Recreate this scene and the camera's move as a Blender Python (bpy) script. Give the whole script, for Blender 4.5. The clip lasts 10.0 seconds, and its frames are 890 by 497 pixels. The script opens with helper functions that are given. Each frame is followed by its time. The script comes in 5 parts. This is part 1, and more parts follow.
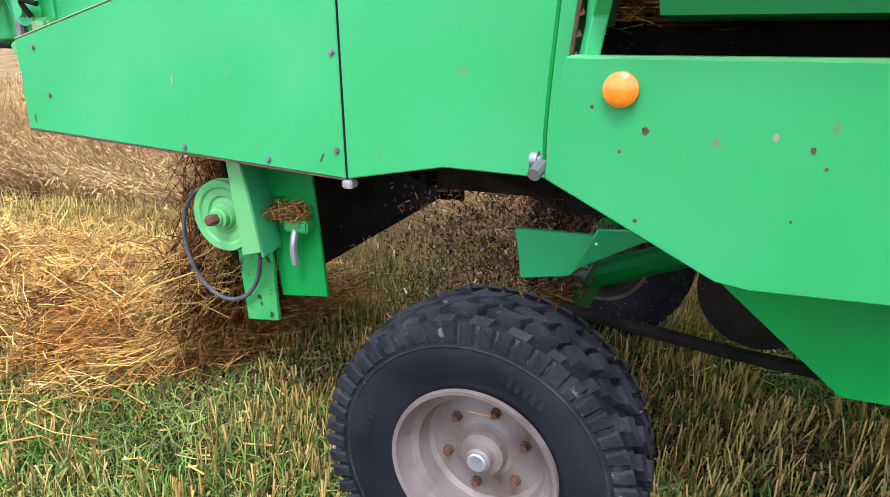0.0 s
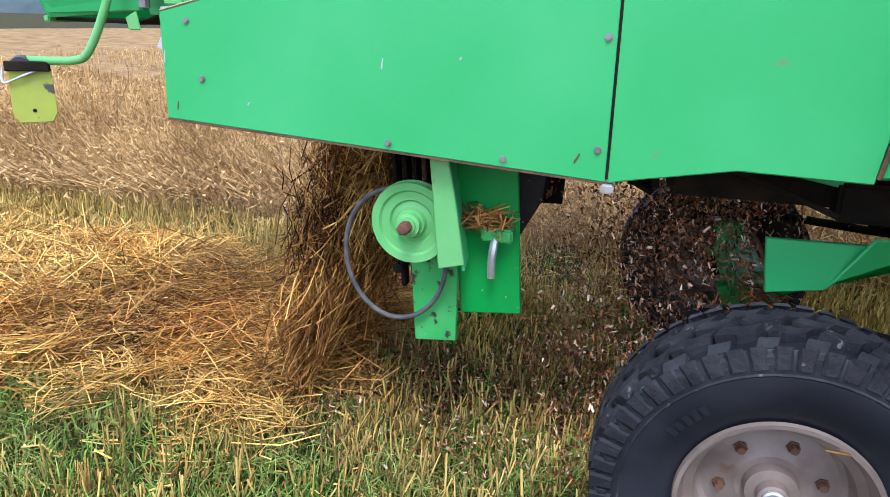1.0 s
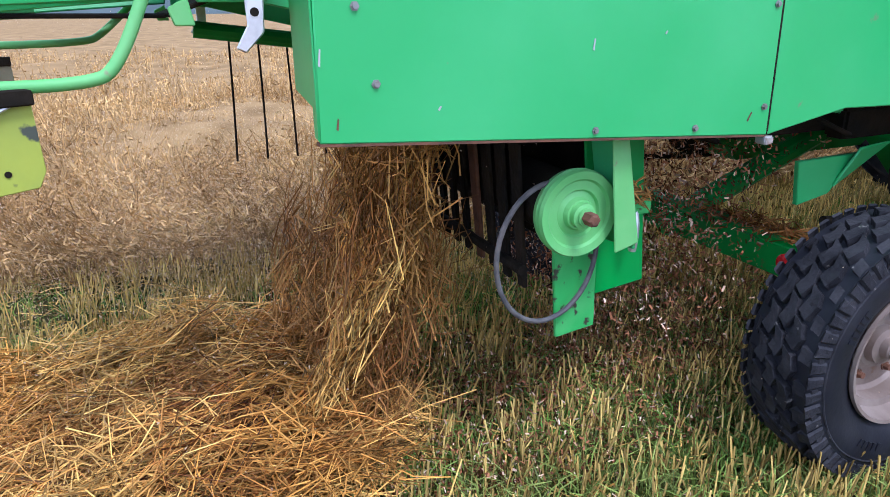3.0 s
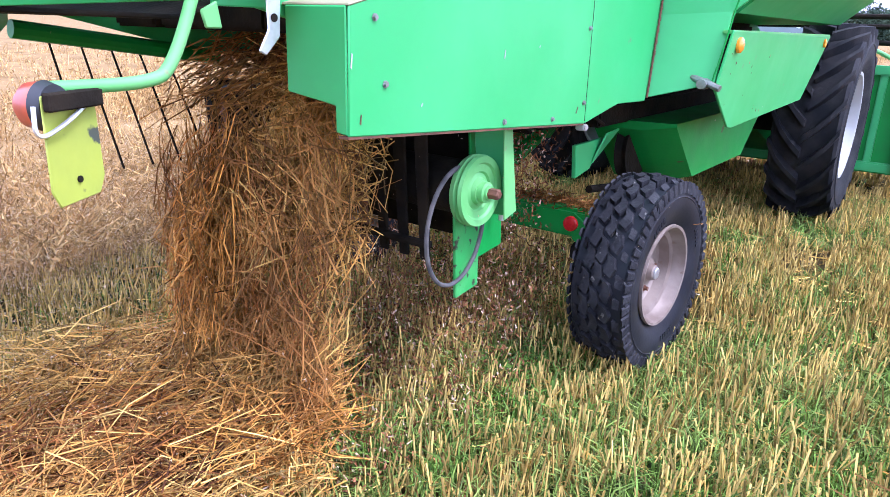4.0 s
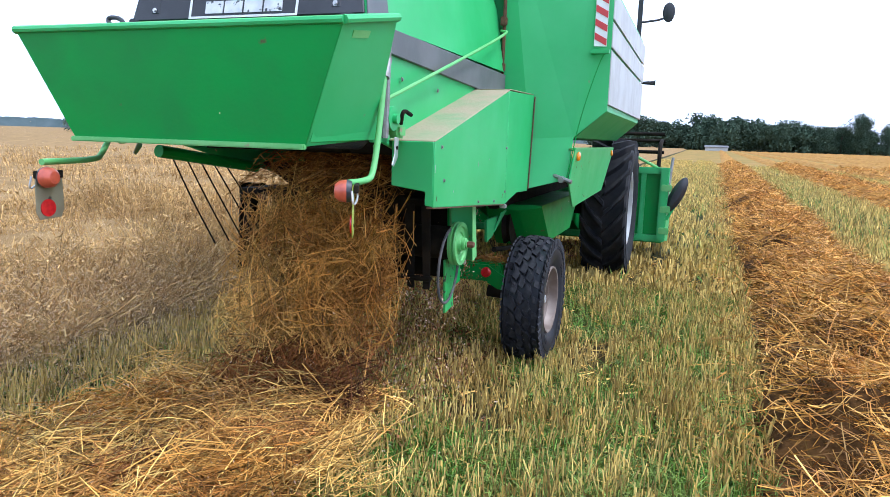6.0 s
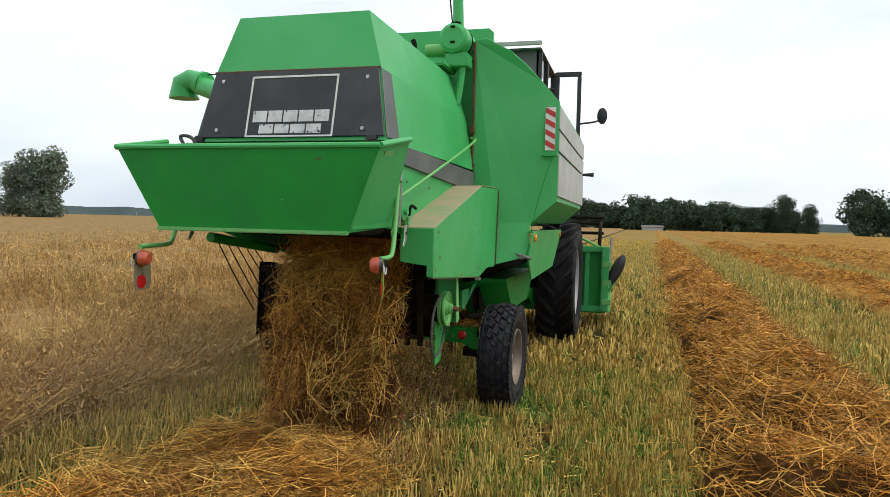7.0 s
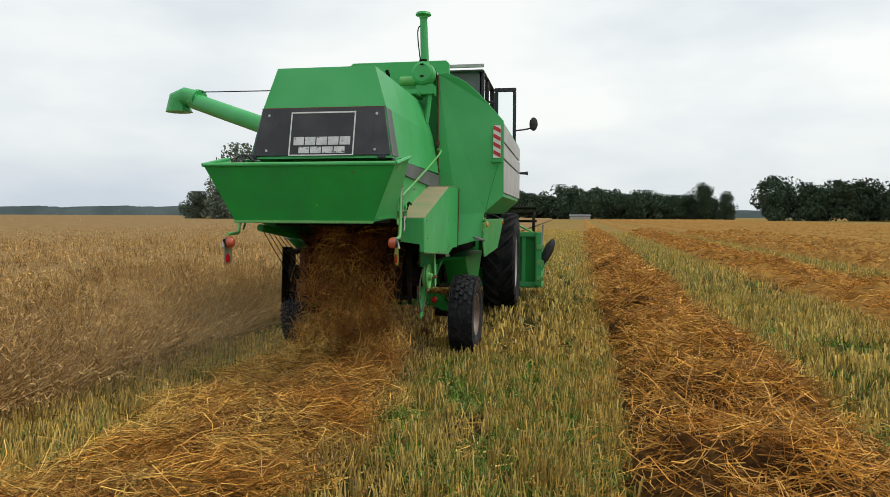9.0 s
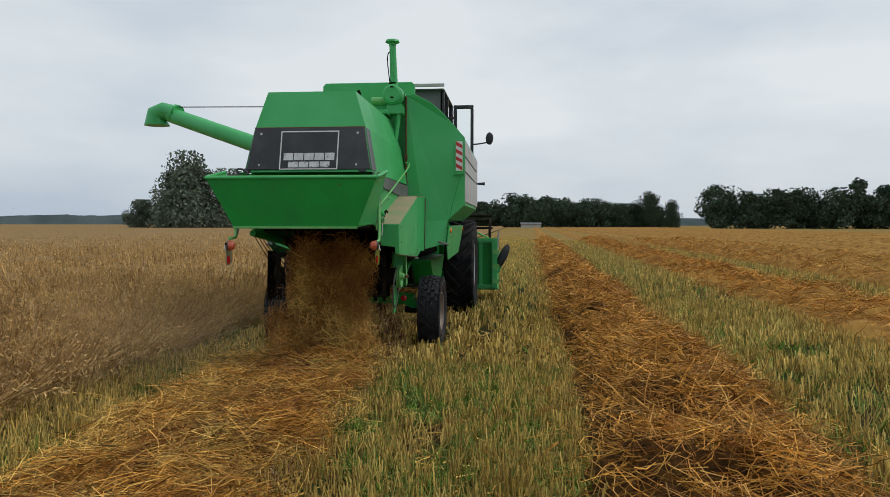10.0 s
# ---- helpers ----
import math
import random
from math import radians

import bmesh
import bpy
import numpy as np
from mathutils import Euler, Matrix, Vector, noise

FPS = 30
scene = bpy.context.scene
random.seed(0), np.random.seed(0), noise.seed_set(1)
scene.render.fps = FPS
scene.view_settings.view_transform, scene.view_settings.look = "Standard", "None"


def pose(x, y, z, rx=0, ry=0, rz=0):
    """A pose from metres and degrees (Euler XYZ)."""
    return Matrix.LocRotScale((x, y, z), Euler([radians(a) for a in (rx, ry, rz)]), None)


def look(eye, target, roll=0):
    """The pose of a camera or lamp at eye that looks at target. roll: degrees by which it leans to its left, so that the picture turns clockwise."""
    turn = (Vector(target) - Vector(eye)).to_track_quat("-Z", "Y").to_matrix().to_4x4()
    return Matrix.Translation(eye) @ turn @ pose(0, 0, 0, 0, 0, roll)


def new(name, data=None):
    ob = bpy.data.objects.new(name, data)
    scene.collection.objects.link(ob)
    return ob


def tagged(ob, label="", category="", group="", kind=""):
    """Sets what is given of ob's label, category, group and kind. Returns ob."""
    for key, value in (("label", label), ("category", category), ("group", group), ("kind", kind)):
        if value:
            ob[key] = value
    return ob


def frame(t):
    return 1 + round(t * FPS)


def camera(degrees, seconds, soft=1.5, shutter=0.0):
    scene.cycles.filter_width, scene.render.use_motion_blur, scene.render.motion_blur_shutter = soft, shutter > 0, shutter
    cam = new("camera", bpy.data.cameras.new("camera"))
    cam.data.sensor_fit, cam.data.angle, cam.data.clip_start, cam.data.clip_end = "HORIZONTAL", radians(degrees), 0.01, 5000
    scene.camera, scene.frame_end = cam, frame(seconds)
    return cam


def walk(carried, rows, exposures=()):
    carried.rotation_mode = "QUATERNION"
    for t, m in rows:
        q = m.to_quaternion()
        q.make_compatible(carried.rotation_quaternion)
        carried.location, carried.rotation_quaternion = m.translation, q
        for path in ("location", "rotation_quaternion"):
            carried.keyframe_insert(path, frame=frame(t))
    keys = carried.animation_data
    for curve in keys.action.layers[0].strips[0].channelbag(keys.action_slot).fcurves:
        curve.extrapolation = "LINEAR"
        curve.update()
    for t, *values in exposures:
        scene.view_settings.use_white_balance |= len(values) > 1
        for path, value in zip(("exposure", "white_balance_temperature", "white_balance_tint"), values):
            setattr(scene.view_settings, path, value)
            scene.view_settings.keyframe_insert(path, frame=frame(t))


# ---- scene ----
SPEED = 0.92   # metres a second at which the machine drives along +y
cam = camera(66.02, 10.0, soft=0.85)
# rows: seconds, eye and target beside the machine (its own space), roll
PATH = [
    (0, (2.405, 0.503, 1.467), (0.654, -0.236, 0.845), -0.39),
    (0.5, (2.445, 0.065, 1.477), (0.693, -0.643, 0.823), -0.06),
    (1, (2.471, -0.383, 1.419), (0.64, -0.894, 0.796), 1.71),
    (1.5, (2.478, -0.836, 1.43), (0.614, -1.193, 0.8), 1.74),
    (2, (2.464, -1.175, 1.429), (0.576, -1.196, 0.768), 1.59),
    (2.2, (2.408, -1.326, 1.411), (0.52, -1.174, 0.768), 1.06),
    (3.3, (2.137, -2.195, 1.39), (0.498, -1.237, 0.76), -0.91),
    (3.5, (2.11, -2.36, 1.353), (0.571, -1.227, 0.762), -0.74),
    (4, (1.932, -2.763, 1.395), (0.799, -1.235, 0.776), 1.79),
    (4.5, (1.899, -3.157, 1.397), (0.948, -1.492, 0.83), 1.02),
    (5, (1.876, -3.553, 1.4), (0.979, -1.851, 0.851), 1.48),
    (5.5, (1.856, -3.979, 1.423), (1.032, -2.227, 0.923), 1.26),
    (6, (1.88, -4.416, 1.444), (1.214, -2.557, 1.128), 1.78),
    (6.2, (1.882, -4.599, 1.448), (1.247, -2.72, 1.188), 1.81),
    (7.3, (1.946, -5.648, 1.47), (1.458, -3.709, 1.418), 0.69),
    (7.5, (1.962, -5.821, 1.471), (1.508, -3.874, 1.415), 0.14),
    (8, (1.925, -6.224, 1.476), (1.576, -4.257, 1.381), -0.25),
    (8.5, (1.958, -6.607, 1.472), (1.6, -4.646, 1.316), -0.67),
    (9, (1.935, -7.112, 1.45), (1.598, -5.143, 1.354), 0.21),
    (9.5, (1.937, -7.496, 1.447), (1.664, -5.517, 1.362), 0.3),
    (10, (1.887, -7.947, 1.43), (1.688, -5.958, 1.359), 0.07),
]


def in_field(t, p):
    return (p[0], p[1] + SPEED * t, p[2])


EXPOSURES = [(0, 1.05, 5600, 19), (1, 0.88, 5500, 18), (2.1, 0.62, 5400, 18), (3.5, 1.10, 5250, 27), (4.0, 1.47, 5300, 31), (4.5, 1.47, 5200, 31), (5.5, 1.10, 5250, 20),
             (6.1, 0.70, 5600, 13), (7.3, -0.22, 7250, 6), (8.5, -0.32, 7250, 7), (9.3, -0.36, 7050, 7), (10, -0.66, 6750, 7)]
walk(cam, [(t, look(in_field(t, eye), in_field(t, target), roll)) for t, eye, target, roll in PATH], EXPOSURES)

# ---- sky and sun: a bright overcast day ----
SUN_EL, SUN_AZ = 58.0, 80.0   # degrees; azimuth clockwise from +y
world = bpy.data.worlds.new("overcast_sky")
scene.world = world
world.use_nodes = True
wn, wl = world.node_tree.nodes, world.node_tree.links
wn.clear()
w_out = wn.new("ShaderNodeOutputWorld")
w_bg = wn.new("ShaderNodeBackground")
w_sky = wn.new("ShaderNodeTexSky")
w_sky.sky_type, w_sky.sun_disc = "NISHITA", False
w_sky.sun_elevation, w_sky.sun_rotation = radians(SUN_EL), radians(SUN_AZ)
w_sky.dust_density = 3.0
w_co = wn.new("ShaderNodeTexCoord")
w_map = wn.new("ShaderNodeMapping")
w_map.inputs["Scale"].default_value = (1.0, 1.0, 3.0)
w_noise = wn.new("ShaderNodeTexNoise")
w_noise.inputs["Scale"].default_value, w_noise.inputs["Detail"].default_value = 1.7, 5.0
w_ramp = wn.new("ShaderNodeValToRGB")
w_ramp.color_ramp.elements[0].position, w_ramp.color_ramp.elements[0].color = 0.36, (5.9, 6.9, 8.5, 1)
w_ramp.color_ramp.elements[1].position, w_ramp.color_ramp.elements[1].color = 0.66, (9.3, 9.9, 10.7, 1)
w_mix = wn.new("ShaderNodeMix")
w_mix.data_type = "RGBA"
w_mix.inputs["Factor"].default_value = 0.88
wl.new(w_co.outputs["Generated"], w_map.inputs["Vector"])
wl.new(w_map.outputs["Vector"], w_noise.inputs["Vector"])
wl.new(w_noise.outputs["Fac"], w_ramp.inputs["Fac"])
wl.new(w_sky.outputs["Color"], w_mix.inputs["A"])
wl.new(w_ramp.outputs["Color"], w_mix.inputs["B"])
wl.new(w_mix.outputs["Result"], w_bg.inputs["Color"])
w_bg.inputs["Strength"].default_value = 0.135
wl.new(w_bg.outputs["Background"], w_out.inputs["Surface"])
sun_data = bpy.data.lights.new("sun", "SUN")
sun_data.energy, sun_data.angle, sun_data.color = 1.7, radians(15), (1.0, 0.96, 0.9)
sun = new("sun", sun_data)
_e, _a = radians(SUN_EL), radians(SUN_AZ)
sun.matrix_world = look((20 * math.sin(_a) * math.cos(_e), 20 * math.cos(_a) * math.cos(_e), 20 * math.sin(_e)), (0, 0, 0))


# ---- materials ----
def material(name, base, rough=0.6, metal=0.0, second=None, scale=6.0, detail=6.0, low=0.4, high=0.65, bump=0.0,
             bump_scale=60.0, spots=None, spot_scale=9.0, spot_at=0.68, coat=0.0, island=0.0, rough_var=0.0, stretch=(1, 1, 1), obj_random=0.0, shine=0.5):
    """Two-scale surface: base and second colour mixed by noise, spots of wear or dirt, fine relief."""
    m = bpy.data.materials.new(name)
    m.use_nodes = True
    n, l = m.node_tree.nodes, m.node_tree.links
    bsdf = n["Principled BSDF"]
    co = n.new("ShaderNodeTexCoord")
    mp = n.new("ShaderNodeMapping")
    mp.inputs["Scale"].default_value = stretch
    l.new(co.outputs["Object"], mp.inputs["Vector"])

    def ramp(source, a, b, ca, cb):
        r = n.new("ShaderNodeValToRGB")
        r.color_ramp.elements[0].position, r.color_ramp.elements[0].color = a, (*ca, 1)
        r.color_ramp.elements[1].position, r.color_ramp.elements[1].color = b, (*cb, 1)
        l.new(source, r.inputs["Fac"])
        return r.outputs["Color"]

    def noise_at(s, d):
        t = n.new("ShaderNodeTexNoise")
        t.inputs["Scale"].default_value, t.inputs["Detail"].default_value = s, d
        l.new(mp.outputs["Vector"], t.inputs["Vector"])
        return t.outputs["Fac"]

    first = noise_at(scale, detail)
    color = ramp(first, low, high, base, second or tuple(c * 0.85 for c in base))
    if spots:
        mix = n.new("ShaderNodeMix")
        mix.data_type = "RGBA"
        l.new(ramp(noise_at(spot_scale, 8.0), spot_at, spot_at + 0.05, (0, 0, 0), (1, 1, 1)), mix.inputs["Factor"])
        l.new(color, mix.inputs["A"])
        mix.inputs["B"].default_value = (*spots, 1)
        color = mix.outputs["Result"]
    if island or obj_random:
        hsv = n.new("ShaderNodeHueSaturation")
        mr = n.new("ShaderNodeMapRange")
        amount = island or obj_random
        mr.inputs["To Min"].default_value, mr.inputs["To Max"].default_value = 1 - amount, 1 + amount
        source = n.new("ShaderNodeNewGeometry").outputs["Random Per Island"] if island else n.new("ShaderNodeObjectInfo").outputs["Random"]
        l.new(source, mr.inputs["Value"])
        l.new(mr.outputs["Result"], hsv.inputs["Value"])
        l.new(color, hsv.inputs["Color"])
        color = hsv.outputs["Color"]
    l.new(color, bsdf.inputs["Base Color"])
    bsdf.inputs["Roughness"].default_value, bsdf.inputs["Metallic"].default_value = rough, metal
    bsdf.inputs["Specular IOR Level"].default_value = shine
    if rough_var:
        mr2 = n.new("ShaderNodeMapRange")
        mr2.inputs["To Min"].default_value, mr2.inputs["To Max"].default_value = rough - rough_var, rough + rough_var
        l.new(noise_at(scale * 2.3, 4.0), mr2.inputs["Value"])
        l.new(mr2.outputs["Result"], bsdf.inputs["Roughness"])
    if coat:
        bsdf.inputs["Coat Weight"].default_value, bsdf.inputs["Coat Roughness"].default_value = coat, 0.25
    if bump:
        b = n.new("ShaderNodeBump")
        b.inputs["Strength"].default_value, b.inputs["Distance"].default_value = bump, 0.01
        l.new(noise_at(bump_scale, 5.0), b.inputs["Height"])
        l.new(b.outputs["Normal"], bsdf.inputs["Normal"])
    return m


GREEN = material("green_paint", (0.042, 0.40, 0.110), 0.42, second=(0.062, 0.44, 0.140), scale=2.2, bump=0.06, bump_scale=14,
                 spots=(0.17, 0.25, 0.12), spot_scale=13, spot_at=0.712, rough_var=0.1, shine=0.42)
# Darker copy of green_paint for rear and lower parts, shade put into its colour.
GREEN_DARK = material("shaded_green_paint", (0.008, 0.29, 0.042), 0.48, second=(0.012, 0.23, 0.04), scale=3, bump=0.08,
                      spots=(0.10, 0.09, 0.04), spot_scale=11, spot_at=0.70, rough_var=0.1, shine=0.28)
WORN_GREEN = material("chipped_green_paint", (0.04, 0.36, 0.075), 0.5, second=(0.07, 0.40, 0.10), scale=9, bump=0.12,
                      spots=(0.035, 0.03, 0.02), spot_scale=26, spot_at=0.60, rough_var=0.1)
GREEN_PALE = material("faded_green_paint", (0.12, 0.43, 0.115), 0.55, second=(0.17, 0.47, 0.15), scale=5, bump=0.08,
                      spots=(0.24, 0.22, 0.12), spot_scale=16, spot_at=0.70)
DUSTY = material("dust_on_green_sheet", (0.36, 0.29, 0.18), 0.95, second=(0.20, 0.30, 0.14), scale=5, low=0.45, high=0.75, bump=0.3)
BLACK = material("black_paint", (0.022, 0.023, 0.027), 0.5, second=(0.045, 0.045, 0.05), scale=4, bump=0.05,
                 spots=(0.14, 0.13, 0.12), spot_scale=20, spot_at=0.74)
GREY = material("grey_paint", (0.10, 0.105, 0.11), 0.55, second=(0.14, 0.14, 0.145), scale=4, bump=0.05)
PALE_GREY = material("pale_grey_paint", (0.45, 0.46, 0.45), 0.5, second=(0.37, 0.37, 0.355), scale=5, bump=0.05,
                     spots=(0.30, 0.27, 0.22), spot_scale=9, spot_at=0.70)
# Near-black for recesses and undersides: shade put into the colour; also black fittings.
INNER = material("black_and_shaded_steel", (0.010, 0.009, 0.007), 0.9, second=(0.024, 0.018, 0.012), scale=7, bump=0.4, shine=0.1)
STEEL = material("bare_steel", (0.30, 0.30, 0.29), 0.5, 0.6, second=(0.22, 0.20, 0.18), scale=30, bump=0.1)
ZINC = material("zinc_plated_steel", (0.66, 0.66, 0.66), 0.35, 0.7, second=(0.5, 0.5, 0.5), scale=25)
RUST = material("rusty_steel", (0.17, 0.075, 0.04), 0.85, 0.2, second=(0.10, 0.05, 0.03), scale=25, bump=0.4)
RIM = material("dusty_rim_paint", (0.28, 0.225, 0.185), 0.55, 0.25, second=(0.19, 0.14, 0.11), scale=9, bump=0.1,
               spots=(0.17, 0.10, 0.06), spot_scale=14, spot_at=0.66, rough_var=0.1)
RUBBER = material("dusty_rubber", (0.009, 0.009, 0.012), 0.75, second=(0.040, 0.039, 0.043), scale=12, low=0.4, high=0.8, bump=0.5, bump_scale=70, shine=0.35,
                  spots=(0.13, 0.12, 0.11), spot_scale=34, spot_at=0.66)
SIDEWALL = material("sidewall_rubber", (0.009, 0.010, 0.015), 0.5, second=(0.021, 0.022, 0.028), scale=6, bump=0.08, shine=0.3)
RUBBER_BIG = material("muddy_lug_rubber", (0.009, 0.010, 0.013), 0.75, second=(0.026, 0.025, 0.025), scale=7, bump=0.25, shine=0.25)
BELT = material("worn_rubber_belt", (0.06, 0.06, 0.06), 0.7, second=(0.13, 0.12, 0.11), scale=20)
RED = material("red_reflector", (0.65, 0.015, 0.02), 0.22, second=(0.5, 0.01, 0.015), scale=60, coat=0.5)
ORANGE = material("orange_lens", (0.95, 0.30, 0.01), 0.25, second=(0.85, 0.24, 0.01), scale=50, coat=0.5)
LAMP_RED = material("faded_red_lens", (0.55, 0.10, 0.045), 0.35, second=(0.40, 0.07, 0.04), scale=30, coat=0.4)
YELLOW = material("yellow_green_plate_paint", (0.36, 0.42, 0.05), 0.55, second=(0.30, 0.36, 0.05), scale=9,
                  spots=(0.06, 0.07, 0.05), spot_scale=16, spot_at=0.66, bump=0.1)
FADED = material("faded_board_paint", (0.26, 0.24, 0.15), 0.7, second=(0.20, 0.17, 0.11), scale=9, spots=(0.08, 0.06, 0.04), spot_scale=18, spot_at=0.62, bump=0.1)
WHITE = material("white_sheeting", (0.78, 0.78, 0.76), 0.45, second=(0.66, 0.65, 0.62), scale=12)
WORN_WHITE = material("worn_white_print", (0.70, 0.70, 0.70), 0.55, second=(0.55, 0.55, 0.55), scale=20, spots=(0.03, 0.03, 0.035), spot_scale=30, spot_at=0.62)
WARN_RED = material("red_sheeting", (0.55, 0.03, 0.03), 0.45, second=(0.45, 0.03, 0.03), scale=12)
STRAW = material("golden_straw", (0.72, 0.47, 0.130), 0.55, second=(0.46, 0.24, 0.052), scale=4, island=0.8, shine=0.15)
STRAW_BROWN = material("reddish_fresh_straw", (0.46, 0.235, 0.062), 0.55, second=(0.25, 0.105, 0.028), scale=4, island=0.65, shine=0.12)
# Darkest straw: shade under the chute is put into the falling stems' colour.
STRAW_FALL = material("shade_dark_straw", (0.27, 0.100, 0.027), 0.55, second=(0.07, 0.023, 0.008), scale=4, island=0.8, shine=0.12)
STRAW_MID = material("orange_straw", (0.66, 0.38, 0.095), 0.55, second=(0.36, 0.155, 0.036), scale=4, island=0.7, shine=0.14)
STRAW_ROW = material("deep_orange_straw", (0.60, 0.305, 0.062), 0.55, second=(0.34, 0.140, 0.028), scale=4, island=0.8, shine=0.12)
# Bed under the loose stems: shade of the gaps put into its dark colour.
STRAW_BED = material("shade_dark_straw_bed", (0.10, 0.047, 0.014), 0.9, second=(0.026, 0.012, 0.004), scale=14, low=0.35, high=0.65, bump=1.0, bump_scale=45, shine=0.05)
STUBBLE = material("cut_stubble", (0.65, 0.48, 0.15), 0.6, second=(0.43, 0.285, 0.075), scale=3, island=0.6, shine=0.15)
GRASS = material("green_undergrowth", (0.12, 0.24, 0.032), 0.55, second=(0.24, 0.29, 0.065), scale=2, island=0.7, shine=0.2)
CROP = material("ripe_crop_stems", (0.57, 0.375, 0.155), 0.7, second=(0.35, 0.21, 0.080), scale=1.2, island=0.5, shine=0.1)
CROP_FAR = material("ripe_crop_canopy", (0.34, 0.22, 0.095), 0.95, second=(0.18, 0.11, 0.045), scale=2.0, low=0.3, high=0.7, bump=1.0, bump_scale=9, shine=0.05)
CHAFF = material("pale_chaff", (0.78, 0.60, 0.44), 0.7, second=(0.42, 0.23, 0.12), scale=8, island=0.8, shine=0.15)
CHAFF_RED = material("red_brown_chaff", (0.32, 0.135, 0.060), 0.8, second=(0.12, 0.045, 0.022), scale=8, island=0.8, shine=0.1)
LEAF = material("woodland_leaves", (0.048, 0.078, 0.050), 0.85, second=(0.066, 0.096, 0.060), scale=0.2, island=0.3, shine=0.1)
# Paler than LEAF: haze over the left-hand trees is put into this colour.
LEAF_HAZED = material("haze_pale_leaves", (0.12, 0.155, 0.115), 0.8, second=(0.15, 0.185, 0.135), scale=0.2, island=0.3, shine=0.1)
BARK = material("bark", (0.09, 0.07, 0.05), 0.9, second=(0.05, 0.04, 0.03), scale=3, bump=0.6)


def ground_material():
    m = material("stubble_soil", (0.055, 0.040, 0.016), 0.95, second=(0.028, 0.040, 0.012), scale=1.1, low=0.42, high=0.6, bump=1.0, bump_scale=30,
                 spots=(0.11, 0.075, 0.03), spot_scale=2.6, spot_at=0.60, shine=0.05)
    return m


GROUND = ground_material()
STRAW_FAR = material("distant_straw_row", (0.42, 0.235, 0.06), 0.9, second=(0.20, 0.09, 0.022), scale=3.5, low=0.35, high=0.68, bump=1.0, bump_scale=12, shine=0.05)


def dust_material():
    """Thin dry flakes: light passes through them as well as off them."""
    m = bpy.data.materials.new("pale_dust")
    m.use_nodes = True
    n, l = m.node_tree.nodes, m.node_tree.links
    n.clear()
    out, mix = n.new("ShaderNodeOutputMaterial"), n.new("ShaderNodeMixShader")
    off, thru = n.new("ShaderNodeBsdfDiffuse"), n.new("ShaderNodeBsdfTranslucent")
    off.inputs["Color"].default_value = (0.66, 0.49, 0.31, 1)
    thru.inputs["Color"].default_value = (0.70, 0.52, 0.33, 1)
    l.new(off.outputs[0], mix.inputs[1])
    l.new(thru.outputs[0], mix.inputs[2])
    l.new(mix.outputs[0], out.inputs["Surface"])
    return m


DUST = dust_material()
# Blue-grey haze over the far woods is put into this colour.
RIDGE = material("haze_tinted_ridge", (0.09, 0.115, 0.115), 1.0, second=(0.065, 0.088, 0.088), scale=0.03, bump=1.0, bump_scale=0.2, shine=0.0)
STUBBLE_FAR = material("distant_stubble", (0.29, 0.18, 0.055), 0.95, second=(0.18, 0.14, 0.038), scale=0.35, low=0.40, high=0.66, bump=1.0, bump_scale=6, shine=0.05)


def glass_material():
    m = bpy.data.materials.new("cab_glass")
    m.use_nodes = True
    b = m.node_tree.nodes["Principled BSDF"]
    b.inputs["Base Color"].default_value = (0.9, 0.95, 0.95, 1)
    b.inputs["Transmission Weight"].default_value, b.inputs["Roughness"].default_value, b.inputs["IOR"].default_value = 1.0, 0.02, 1.1
    return m


GLASS = glass_material()


# ---- mesh tools ----
def mesh_object(name, bm, mat, smooth=True):
    me = bpy.data.meshes.new(name)
    bmesh.ops.recalc_face_normals(bm, faces=bm.faces)
    bm.to_mesh(me)
    bm.free()
    if mat:
        me.materials.append(mat)
    if smooth:
        for p in me.polygons:
            p.use_smooth = True
        me.set_sharp_from_angle(angle=radians(35))
    return new(name, me)


FOLDED = {"straw_hood", "tank_flank", "tank_end_wall", "lower_pan", "feeder_house", "side_cover"}   # folded sheet with plain creases


def part(name, bm, mat, parent, label=""):
    ob = mesh_object(name, bm, mat, name not in FOLDED)
    ob.parent = parent
    if label:
        ob["label"] = label
    return ob


def box(x0, x1, y0, y1, z0, z1, bevel=0.006, bm=None):
    own = bmesh.new()
    bmesh.ops.create_cube(own, size=1)
    for v in own.verts:
        v.co = Vector(((x0 + x1) / 2 + v.co.x * (x1 - x0), (y0 + y1) / 2 + v.co.y * (y1 - y0), (z0 + z1) / 2 + v.co.z * (z1 - z0)))
    if bevel:
        bmesh.ops.bevel(own, geom=own.edges[:], offset=bevel, segments=2, affect="EDGES", clamp_overlap=True)
    return join(bm, own)


def join(bm, own):
    if bm is None:
        return own
    tmp = bpy.data.meshes.new("tmp")
    own.to_mesh(tmp)
    own.free()
    bm.from_mesh(tmp)
    bpy.data.meshes.remove(tmp)
    return bm


